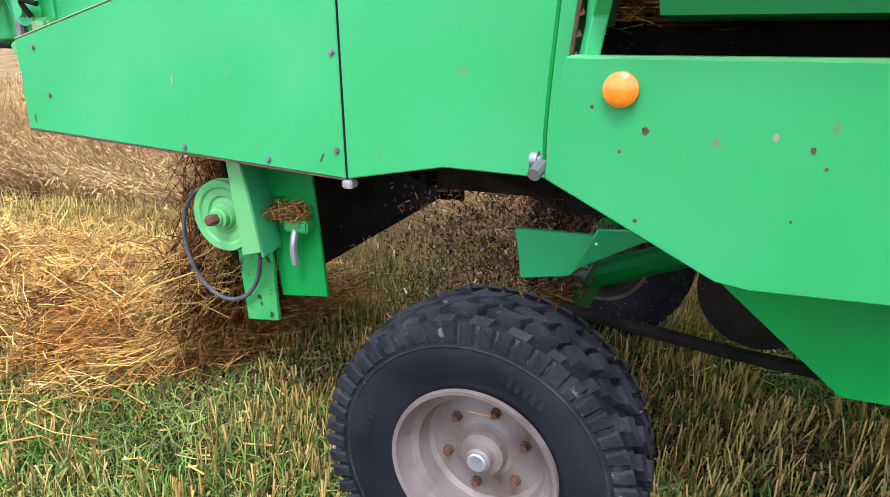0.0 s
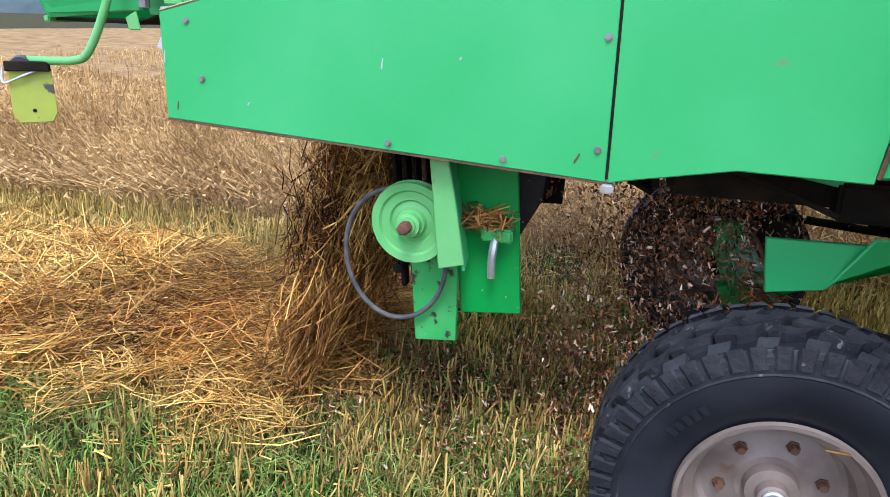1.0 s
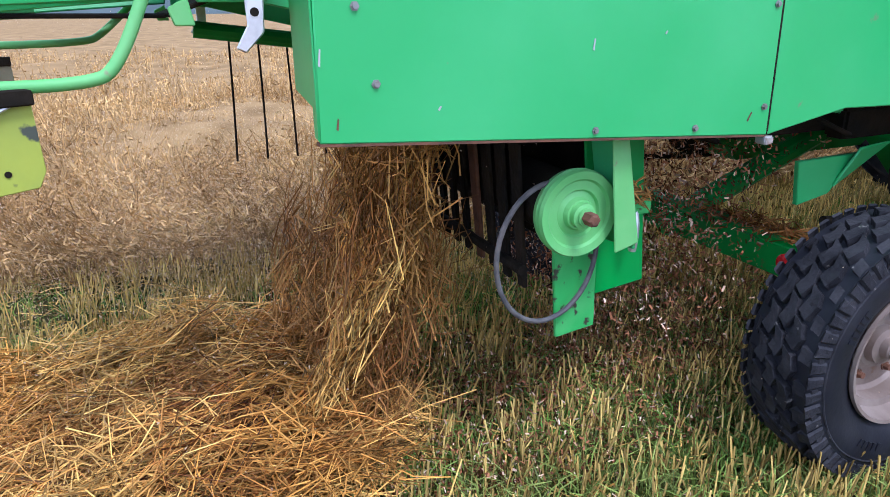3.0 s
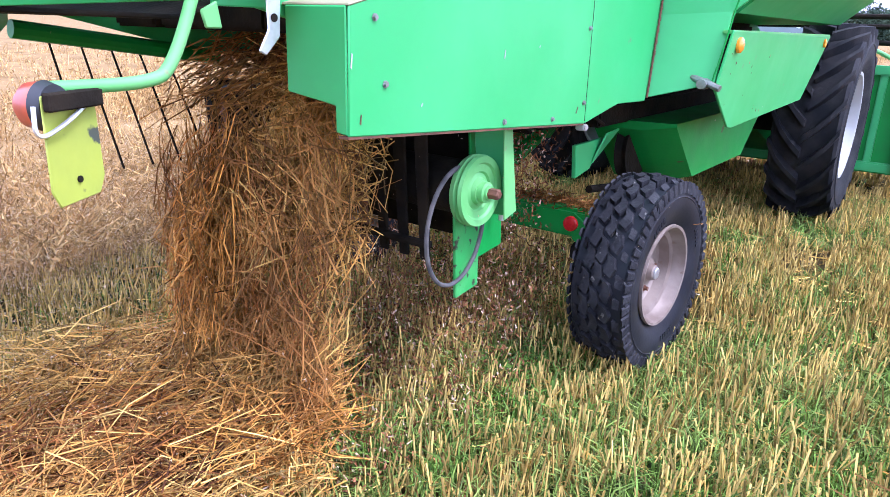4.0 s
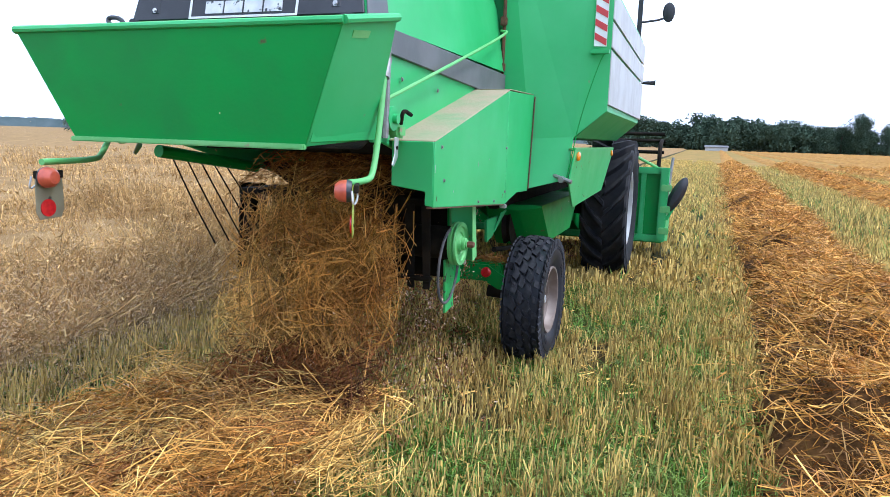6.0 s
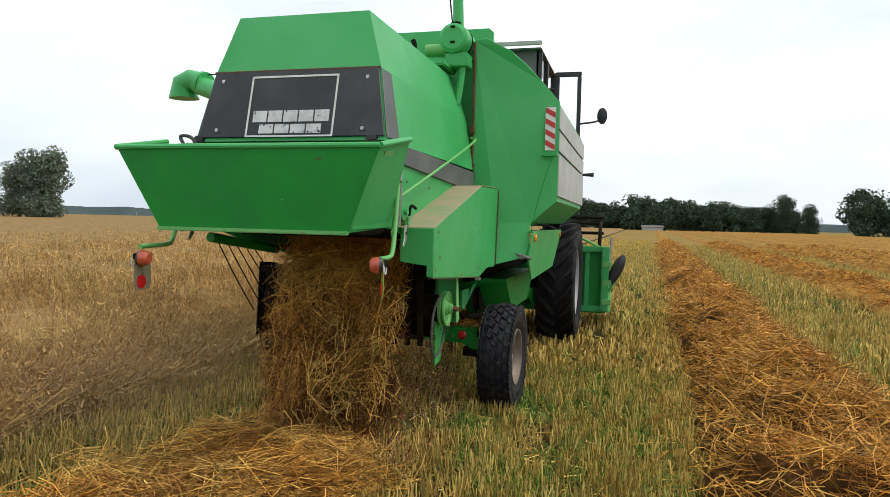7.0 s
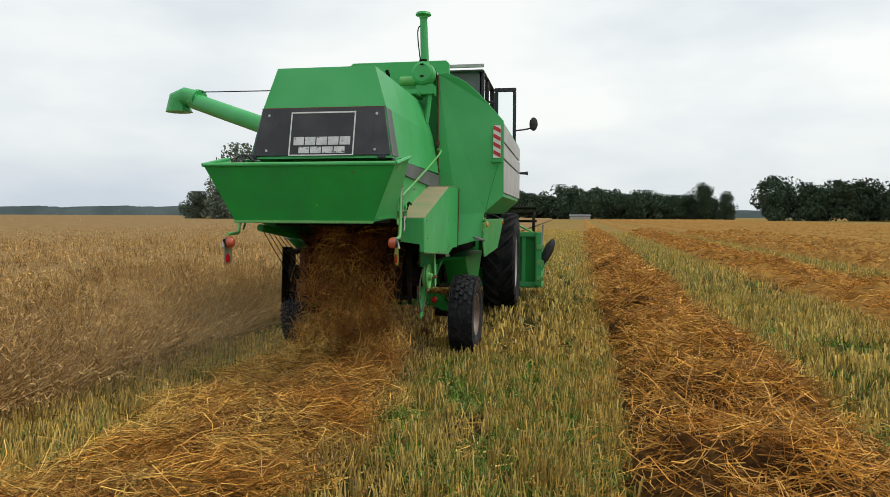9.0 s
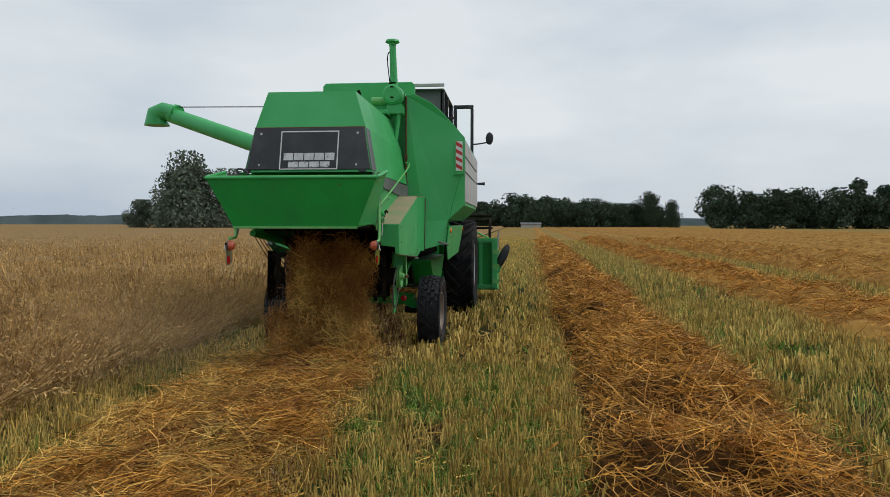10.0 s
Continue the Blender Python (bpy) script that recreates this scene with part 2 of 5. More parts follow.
def plate(points, thick, bevel=0.003, bm=None):
    """A flat sheet: the polygon and its copy set back by thick against its normal."""
    own = bmesh.new()
    pts = [Vector(p) for p in points]
    normal = Vector((0, 0, 0))
    for i in range(len(pts)):
        normal += pts[i].cross(pts[(i + 1) % len(pts)])
    normal.normalize()
    a = [own.verts.new(p) for p in pts]
    b = [own.verts.new(p - normal * thick) for p in pts]
    own.faces.new(a)
    own.faces.new(b[::-1])
    for i in range(len(a)):
        j = (i + 1) % len(a)
        own.faces.new((a[i], b[i], b[j], a[j]))
    bmesh.ops.recalc_face_normals(own, faces=own.faces)
    if bevel:
        bmesh.ops.bevel(own, geom=own.edges[:], offset=bevel, segments=1, affect="EDGES", clamp_overlap=True)
    return join(bm, own)


def side_plate(yz, x, thick, bevel=0.003, bm=None):
    return plate([(x, y, z) for y, z in yz], thick, bevel, bm)


def loft(sections, closed_ends=True, bm=None):
    """Rings of equal length joined in order."""
    own = bmesh.new()
    rings = [[own.verts.new(p) for p in ring] for ring in sections]
    n = len(rings[0])
    for r, s in zip(rings, rings[1:]):
        for i in range(n):
            own.faces.new((r[i], r[(i + 1) % n], s[(i + 1) % n], s[i]))
    if closed_ends:
        own.faces.new(rings[0][::-1])
        own.faces.new(rings[-1])
    return join(bm, own)


def tube(path, r, segs=12, bm=None, rounded=3):
    """A round bar along a path; corners are rounded by a few added points."""
    pts = [Vector(p) for p in path]
    for _ in range(rounded if len(pts) > 2 else 0):
        out = [pts[0]]
        for a, b in zip(pts, pts[1:]):
            out += [a.lerp(b, 0.25), a.lerp(b, 0.75)]
        pts = out + [pts[-1]]
    rings, up = [], None
    for i, p in enumerate(pts):
        d = (pts[min(i + 1, len(pts) - 1)] - pts[max(i - 1, 0)]).normalized()
        if up is None:
            up = d.orthogonal().normalized()
        up = (up - d * up.dot(d)).normalized()
        side = d.cross(up)
        rad = r[0] + (r[1] - r[0]) * i / (len(pts) - 1) if isinstance(r, tuple) else r
        rings.append([p + (up * math.cos(2 * math.pi * k / segs) + side * math.sin(2 * math.pi * k / segs)) * rad for k in range(segs)])
    return loft(rings, True, bm)


def revolve(profile, center, axis="x", segs=48, bm=None):
    """A profile of (along the axis, radius) turned round the axis; radius 0 closes it."""
    own = bmesh.new()
    rings = []
    for a, r in profile:
        ring = []
        for k in range(segs):
            c, s = r * math.cos(2 * math.pi * k / segs), r * math.sin(2 * math.pi * k / segs)
            p = {"x": (a, c, s), "y": (c, a, s), "z": (c, s, a)}[axis]
            ring.append(own.verts.new(Vector(p) + Vector(center)))
        rings.append(ring)
    for r, s in zip(rings, rings[1:]):
        for i in range(segs):
            own.faces.new((r[i], r[(i + 1) % segs], s[(i + 1) % segs], s[i]))
    bmesh.ops.remove_doubles(own, verts=own.verts[:], dist=1e-5)
    return join(bm, own)


def hex_bolt(center, axis="x", r=0.011, length=0.01, bm=None):
    return revolve([(0, 0), (0, r * 1.5), (length * 0.25, r * 1.5), (length * 0.25, r), (length, r * 0.95), (length, 0)], center, axis, 6, bm)


def strands(name, p0, p1, r0, r1, mat, sag=None, fold=2):
    """Thin stems from p0 to p1, each with a middle ring moved by sag: split straws of two sides (fold 2) or flat blades (fold 1)."""
    n = len(p0)
    d = p1 - p0
    d = d / np.maximum(np.linalg.norm(d, axis=1, keepdims=True), 1e-6)
    ref = np.where(np.abs(d[:, 2:3]) > 0.8, np.array([[1.0, 0, 0]]), np.array([[0, 0, 1.0]]))
    u = np.cross(d, ref)
    u /= np.maximum(np.linalg.norm(u, axis=1, keepdims=True), 1e-6)
    v = np.cross(d, u)
    turn = np.random.default_rng(n).uniform(0, 2 * math.pi, (n, 1))
    u, v = u * np.cos(turn) + v * np.sin(turn), v * np.cos(turn) - u * np.sin(turn)
    sides = fold + 1
    mids = (p0 + p1) / 2 + (sag if sag is not None else 0)
    levels = [(p0, r0), (mids, (r0 + r1) / 2), (p1, r1)] if sag is not None else [(p0, r0), (p1, r1)]
    rings = []
    for p, r in levels:
        rr = np.asarray(r).reshape(-1, 1)
        for k in range(sides):
            a = (2 * math.pi / 3 if fold == 2 else math.pi) * k
            rings.append(p + (u * math.cos(a) + v * math.sin(a)) * rr)
    per = sides * len(levels)
    verts = np.stack(rings, 1).reshape(-1, 3)
    quads = []
    for l in range(len(levels) - 1):
        for k in range(fold):
            quads.append([sides * l + k, sides * l + k + 1, sides * (l + 1) + k + 1, sides * (l + 1) + k])
    faces = (np.arange(n)[:, None, None] * per + np.array(quads)[None]).reshape(-1, 4)
    return raw_mesh(name, verts, faces, mat)


def raw_mesh(name, verts, faces, mat):
    me = bpy.data.meshes.new(name)
    k = faces.shape[1]
    me.vertices.add(len(verts))
    me.vertices.foreach_set("co", np.ascontiguousarray(verts, dtype=np.float32).ravel())
    me.loops.add(faces.size)
    me.loops.foreach_set("vertex_index", np.ascontiguousarray(faces, dtype=np.int32).ravel())
    me.polygons.add(len(faces))
    me.polygons.foreach_set("loop_start", np.arange(0, faces.size, k, dtype=np.int32))
    me.update(calc_edges=True)
    me.validate()
    me.materials.append(mat)
    return me


def stuff(me, name, label, category="", parent=None, loc=None):
    ob = new(name, me)
    tagged(ob, label, category, kind="stuff")
    return ob


def bumps(x, y, s, seed=0.0):
    """Smooth value noise, vectorised: sums of turned sines."""
    out = np.zeros_like(x)
    for i in range(5):
        a = 1.3 * i + seed
        f = s * 1.7 ** i
        out += np.sin((x * math.cos(a) + y * math.sin(a)) * f + 2.1 * i + seed) * np.sin((y * math.cos(a + 0.7) - x * math.sin(a + 0.7)) * f * 0.83 + i) / 1.5 ** i
    return out / 2


# ---- the field ----
rng = np.random.default_rng(7)
CROP_EDGE, ROW_GAP = -1.8, 3.65
ROWS = [2.92 + ROW_GAP * k for k in range(14)]
ROW_SLANT = 0.028   # the older rows run this much to +x for each metre of y


def grid_mesh(name, xs, ys, height, mat):
    gx, gy = np.meshgrid(xs, ys, indexing="ij")
    verts = np.stack([gx, gy, height(gx, gy)], -1).reshape(-1, 3)
    i, j = np.meshgrid(np.arange(len(xs) - 1), np.arange(len(ys) - 1), indexing="ij")
    a = (i * len(ys) + j).ravel()
    faces = np.stack([a, a + len(ys), a + len(ys) + 1, a + 1], 1)
    me = raw_mesh(name, verts, faces, mat)
    me.polygons.foreach_set("use_smooth", np.ones(len(faces), dtype=bool))
    return me


def graded(lo, hi, near, fine, far_lo, far_hi, n):
    mid = np.arange(lo, hi, fine)
    down = lo - np.geomspace(fine, lo - far_lo, n)[::-1]
    up = hi + np.geomspace(fine, far_hi - hi, n)
    return np.concatenate([down, mid, up])


def ground_height(x, y):
    far = np.clip((np.hypot(x, y) - 30) / 60, 0, 1)
    return 0.022 * bumps(x, y, 3.1) * (1 - far) - 0.012


ground = new("ground", grid_mesh("ground", graded(-6, 12, 0, 0.12, -2500, 2500, 40), graded(-8, 18, 0, 0.12, -2500, 2500, 40), ground_height, GROUND))
far_field = new("stubble_ground", grid_mesh("stubble_ground", np.arange(-1.5, 700, 9.0), np.concatenate([np.arange(30, 120, 3.0), np.geomspace(122, 800, 40)]), lambda x, y: np.clip((y - 30) / 60, 0, 1) * 0.06 - 0.03 + 0.02 * bumps(x, y, 0.9), STUBBLE_FAR))
tagged(far_field, "distant yellow and green stubble between straw rows", "field", kind="structure")
tagged(ground, "stubble field soil with green undergrowth and chaff", "field", kind="structure")


def windrow_height(x, y, cx, half, top, seed):
    edge = half * (1 + 0.16 * bumps(y, y * 0.3 + seed, 1.9, seed))
    d = np.clip(np.abs(x - cx - 0.12 * np.sin(y * 0.8 + seed)) / edge, 0, 1)
    return np.where(d < 1, (1 - d ** 2.2) * top * (0.74 + 0.46 * bumps(x, y, 2.6, seed) + 0.34 * bumps(x, y, 6.5, seed + 2)), 0) - 0.05 * (d >= 1) - 0.012


def windrow(cx, half, top, y0, y1, seed, step, label, count, far_y, mat=STRAW, bed=STRAW_BED):
    """A row of laid straw: an uneven packed bed under loose stems, which thin out with distance."""
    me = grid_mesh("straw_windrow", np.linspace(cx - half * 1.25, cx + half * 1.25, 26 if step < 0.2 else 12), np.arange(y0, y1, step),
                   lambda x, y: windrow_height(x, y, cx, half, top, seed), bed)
    row = tagged(new("straw_windrow", me), label, "straw row", "straw rows on the stubble")
    if count:
        r = np.random.default_rng(int(seed * 10) + 3)
        y = far_y[0] + (far_y[1] - far_y[0]) * r.random(count) ** far_y[2]
        x = cx + half * 1.08 * np.clip(r.normal(0, 0.5, count), -1.25, 1.25)
        # stems lie in tangled bunches
        bunch = r.integers(0, count // 14, count)
        held = r.random(count) < 0.45
        x = np.where(held, x[bunch] + r.normal(0, 0.07, count), x)
        y = np.where(held, y[bunch] + r.normal(0, 0.09, count), y)
        way = np.where(held, r.uniform(0, 2 * math.pi, count)[bunch], r.uniform(0, 2 * math.pi, count))
        z = np.maximum(windrow_height(x, y, cx, half, top, seed), 0.0) + r.uniform(-0.03, 0.10, count)
        loose = loose_straw("loose_straw", r, np.stack([x, y, z], 1), mat, 0.25, flat=0.42, along=way, spread=0.9, thick=1.1 + np.clip((np.abs(y) - 5) / 14, 0, 3), fold=2 if -2.0 < cx < 1.0 else 1)
        m = count // 3
        dark = loose_straw("loose_straw", r, np.stack([x, y, z], 1)[:m] + np.array([0.05, 0.2, -0.005]), STRAW_BROWN, 0.24, flat=0.36, thick=1.1 + np.clip((np.abs(y[:m]) - 5) / 14, 0, 3), fold=1)
        m = count // 9
        proud = loose_straw("loose_straw", r, np.stack([x, y, z], 1)[-m:] + np.array([0.0, 0.1, 0.05]), STRAW if cx < 1.0 else STRAW_MID, 0.34, flat=0.5, thick=1.1 + np.clip((np.abs(y[-m:]) - 5) / 14, 0, 3), fold=1)
        for data, tint in ((loose, "golden"), (dark, "reddish-brown"), (proud, "pale proud")):
            ob = new("loose_straw", data)
            ob.parent = row
            ob["kind"] = "stuff"
            ob["label"] = "loose " + tint + " straw stems on the row"
    return row


def loose_straw(name, r, centers, mat, length, flat=0.25, along=None, spread=math.pi, thick=1.0, fold=2):
    n = len(centers)
    a = r.uniform(0, 2 * math.pi, n) if along is None else along + r.normal(0, spread, n)
    tilt = r.normal(0, flat, n)
    ln = length * r.uniform(0.45, 1.35, n)
    d = np.stack([np.cos(a) * np.cos(tilt), np.sin(a) * np.cos(tilt), np.sin(tilt)], 1) * ln[:, None] / 2
    sag = r.normal(0, 0.03, (n, 3)) * np.array([1, 1, 0.5])
    rad = r.uniform(0.0014, 0.0034, n) * thick
    if length < 0.05:   # flakes
        return strands(name, centers - d, centers + d, rad, rad * 0.7, mat, None, 1)
    return strands(name, centers - d, centers + d, rad, rad * 0.7, mat, sag, fold)


for k, cx in enumerate(ROWS):
    near = k < 2
    half, top, split = 0.74 + 0.05 * math.sin(k * 2.1), 0.34 if k == 0 else 0.38, (62, 60, 56, 60)[k] if k < 4 else -30
    far_part = windrow(cx, half, top, split, 290, 1.7 + k, 0.9, "far end of a golden straw row on the stubble", 0, None, bed=STRAW_FAR)
    far_part.rotation_euler.z = -ROW_SLANT
    if k >= 4:
        continue
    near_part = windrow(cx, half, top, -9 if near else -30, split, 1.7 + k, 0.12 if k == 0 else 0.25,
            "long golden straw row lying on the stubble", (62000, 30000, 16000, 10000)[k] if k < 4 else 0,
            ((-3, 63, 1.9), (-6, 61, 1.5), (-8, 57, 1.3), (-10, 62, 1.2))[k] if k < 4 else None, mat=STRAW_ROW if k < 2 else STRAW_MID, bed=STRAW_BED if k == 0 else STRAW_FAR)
    near_part.rotation_euler.z = -ROW_SLANT
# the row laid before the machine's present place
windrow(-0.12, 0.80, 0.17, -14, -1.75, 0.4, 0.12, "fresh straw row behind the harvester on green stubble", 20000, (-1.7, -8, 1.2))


def clear_of_rows(x, y):
    d = np.abs((x - ROW_SLANT * y - ROWS[0] + ROW_GAP / 2) % ROW_GAP - ROW_GAP / 2)
    return (x < 1.6) | (d > 0.72)


def stubble_patch(name, x0, x1, y0, y1, count, thick, high, power=1.0):
    x = rng.uniform(x0, x1, count)
    y = y0 + (y1 - y0) * rng.random(count) ** power
    # stems stand in tufts along the drill rows
    tuft = rng.integers(0, max(count // 6, 1), count)
    x, y = x[tuft], y[tuft]
    x = np.round(x / 0.13) * 0.13 + 0.03 * np.sin(y * 2.3 + x * 9) + rng.normal(0, 0.034, count)
    y = y + rng.normal(0, 0.045, count)
    keep = clear_of_rows(x, y) & (bumps(x, y, 1.6) > -0.55)
    x, y = x[keep], y[keep]
    n = len(x)
    p0 = np.stack([x, y, np.full(n, -0.02)], 1)
    lean = rng.normal(0, 0.026, (n, 2))
    h = np.clip(rng.normal(high, high * 0.28, n), 0.03, high * 1.8)
    p1 = p0 + np.stack([lean[:, 0], lean[:, 1] + 0.01, h], 1)
    r = rng.uniform(0.0024, 0.0050, n) * thick
    return stuff(strands(name, p0, p1, r, r * 0.95, STUBBLE, None, 2 if thick < 1.2 else 1), name, "short cut yellow stubble standing in drill rows", "stubble")


stubble_patch("stubble", -1.9, 2.6, -5, 8, 66000, 0.9, 0.115)
stubble_patch("stubble", 2.3, 12, -3, 14, 74000, 1.3, 0.12)
stubble_patch("stubble", -1.5, 3.4, 8, 75, 62000, 2.2, 0.11, 1.5)
stubble_patch("stubble", 3.0, 34, 8, 60, 70000, 2.6, 0.13, 1.3)
stubble_patch("stubble", -1.7, 1.6, -14, -5, 9000, 1.3, 0.10)


def grass_patch(name, x0, x1, y0, y1, count, size, limit, power=1.0):
    x, y = rng.uniform(x0, x1, count), y0 + (y1 - y0) * rng.random(count) ** power
    keep = clear_of_rows(x, y) & (bumps(x, y * 0.35, 2.3, 2.0) + 0.5 * np.cos((x - 2.1) * 2.4) > limit)
    x, y = x[keep], y[keep]
    n = len(x)
    p0 = np.stack([x, y, np.full(n, -0.01)], 1)
    a, out = rng.uniform(0, 2 * math.pi, n), rng.uniform(0.02, 0.10, n) * size
    h = rng.uniform(0.025, 0.105, n) * size
    p1 = p0 + np.stack([np.cos(a) * out, np.sin(a) * out, h], 1)
    sag = np.stack([-np.cos(a) * out * 0.25, -np.sin(a) * out * 0.25, h * 0.25], 1)
    r = rng.uniform(0.0018, 0.0042, n) * size
    return stuff(strands(name, p0, p1, r * 1.15, r * 0.15, GRASS, sag if size < 1.15 else None, 1), name, "low green grass and clover between the stubble", "grass")


grass_patch("undergrowth", -1.0, 2.7, -5, 8, 105000, 1.05, -0.75)
grass_patch("undergrowth", 2.4, 12, -3, 14, 34000, 1.2, -0.15)
grass_patch("undergrowth", -1.8, 30, 8, 60, 26000, 2.4, 0.05, 1.3)
grass_patch("undergrowth", 0.35, 2.2, -4.5, 4.2, 44000, 1.1, -1.2)
grass_patch("undergrowth", 3.4, 13, 5, 40, 36000, 1.5, -1.0, 1.3)
stubble_patch("stubble", 3.4, 13, 8, 42, 52000, 1.6, 0.12, 1.3)
# the bare green strip along the crop's foot
grass_patch("undergrowth", -1.95, -0.85, -5, 12, 13000, 1.0, -0.8)
grass_patch("undergrowth", -1.9, 1.6, -14, -5, 9000, 1.5, -0.1)

# short broken straw and chaff strewn over the stubble
litter_n = 24000
lx, ly = rng.uniform(-2.0, 4.2, litter_n), rng.uniform(-6, 10, litter_n)
stuff(loose_straw("straw_litter", rng, np.stack([lx, ly, rng.uniform(0.0, 0.05, litter_n)], 1), STRAW, 0.12, flat=0.3, thick=1.2, fold=1), "straw_litter",
      "broken straw strewn over the stubble", "straw")


# red-brown chaff from the sieves, under the machine's track
cn = 48000
cx_, cy_ = np.clip(rng.normal(0.12, 0.34, cn), -0.8, 0.95), rng.uniform(-4.5, 11, cn)
stuff(loose_straw("chaff_litter", rng, np.stack([cx_, cy_, rng.uniform(0.0, 0.06, cn)], 1), CHAFF_RED, 0.026, flat=0.6, thick=1.5), "chaff_litter",
      "red-brown chaff strewn under the harvester's track", "chaff")
stuff(loose_straw("chaff_litter", rng, np.stack([cx_[:7000] + 0.03, cy_[:7000] + 0.1, rng.uniform(0.01, 0.07, 7000)], 1), CHAFF, 0.018, flat=0.6, thick=1.1), "chaff_litter",
      "pale chaff flakes strewn under the harvester's track", "chaff")


# ---- the uncut crop ----
def canopy_height(x, y):
    d = np.clip((CROP_EDGE - 0.35 - x) / 1.3, 0, 1) ** 0.8
    far = np.clip(-x / 40, 0, 1)
    return d * (0.50 + 0.10 * bumps(x, y, 2.2, 5.0) * (1 - far) + 0.18 * far) - 0.03


crop_bed = new("standing_crop", grid_mesh("standing_crop", np.concatenate([-np.geomspace(2, 900, 130)[::-1], [-1.9, -1.8, -1.7]]),
                                          np.concatenate([np.arange(-30, 40, 0.22), np.geomspace(40.5, 900, 60)]), canopy_height, CROP_FAR))
tagged(crop_bed, "uncut ripe brown grain crop beside the stubble", "crop", kind="stuff")


def crop_patch(x0, x1, y0, y1, count, thick, powx, powy, high=0.68):
    x = x0 - (x0 - x1) * rng.random(count) ** powx
    y = y0 + (y1 - y0) * rng.random(count) ** powy
    n = count
    edge = np.clip((x0 - x) / 1.2, 0.15, 1) if thick < 1.5 else np.ones(n)
    h = high * rng.uniform(0.72, 1.12, n) * (0.88 + 0.34 * bumps(x, y, 1.5, 5.0)) * (0.45 + 0.55 * edge)
    lean = rng.normal(0, 0.13, (n, 2)) + np.stack([0.22 * (1 - edge), -0.1 * (1 - edge)], 1)
    p0 = np.stack([x, y, np.zeros(n)], 1)
    p1 = p0 + np.stack([lean[:, 0], lean[:, 1], h], 1)
    sag = np.stack([-lean[:, 0] * 0.2, -lean[:, 1] * 0.2, h * 0.04], 1)
    r = rng.uniform(0.0016, 0.0028, n) * thick
    stuff(strands("crop_stems", p0, p1, r * 1.25, r * 0.9, CROP, sag if thick < 1.5 else None, 1), "crop_stems", "standing stems of the ripe grain crop", "crop")
    # drooping loose ears: two or three spikelets a stem
    m = np.repeat(np.arange(n), 2)
    k = len(m)
    q0 = p1[m] - np.array([0, 0, 1.0]) * rng.uniform(0.0, 0.12, (k, 1))
    a = rng.uniform(0, 2 * math.pi, k)
    q1 = q0 + np.stack([np.cos(a) * 0.035, np.sin(a) * 0.035, rng.uniform(-0.05, 0.02, k)], 1) * rng.uniform(0.6, 1.5, (k, 1))
    rr = rng.uniform(0.0022, 0.0046, k) * thick
    stuff(strands("crop_ears", q0, q1, rr * 0.65, rr * 1.25, CROP, None, 1), "crop_ears", "drooping ripe ears of the standing grain crop", "crop")


crop_patch(CROP_EDGE, -6.0, -9, 12, 52000, 1.25, 1.2, 1.0)
crop_patch(-4.5, -16, -12, 24, 32000, 2.0, 1.2, 1.0)
crop_patch(CROP_EDGE - 0.6, -24, 12, 60, 26000, 3.0, 1.3, 1.3)
# lodged straw at the foot of the crop's edge
en = 16000
ex, ey = CROP_EDGE - rng.uniform(-0.06, 1.2, en), rng.uniform(-9, 14, en)
stuff(loose_straw("lodged_straw", rng, np.stack([ex, ey, 0.03 + 0.42 * np.clip((CROP_EDGE - ex) / 1.1, 0, 1) * rng.random(en) ** 0.5], 1), CROP, 0.4, flat=0.35,
                  along=1.2, spread=0.7, thick=1.2, fold=1), "lodged_straw", "bent and lodged stems at the foot of the crop", "straw")


# ---- woods round the field ----
def crown(r, cx, cy, base, high, wide, leaves, size, clumps=9):
    """Leaf quads in uneven clumps, with gaps."""
    cz = base + (high - base) * r.uniform(0.10, 0.88, clumps)
    ca, cr = r.uniform(0, 2 * math.pi, clumps), wide * 0.62 * np.sqrt(r.random(clumps)) * (1.15 - (cz - base) / (high - base) * 0.75)
    rad = wide * r.uniform(0.28, 0.48, clumps)
    pick = r.integers(0, clumps, leaves)
    v = r.normal(0, 1, (leaves, 3))
    v /= np.linalg.norm(v, axis=1, keepdims=True)
    p = np.stack([cx + np.cos(ca) * cr, cy + np.sin(ca) * cr, cz], 1)[pick] + v * (rad[pick] * r.random(leaves) ** 0.35)[:, None] * np.array([1, 1, 0.8])
    p[:, 2] = np.clip(p[:, 2], base, high)
    e1, e2 = r.normal(0, 1, (leaves, 3)), r.normal(0, 1, (leaves, 3))
    s = size * r.uniform(0.5, 1.2, (leaves, 1))
    e1 = e1 / np.linalg.norm(e1, axis=1, keepdims=True) * s
    e2 = e2 / np.linalg.norm(e2, axis=1, keepdims=True) * s
    return np.stack([p - e1, p + e2, p + e1, p - e2], 1).reshape(-1, 3)


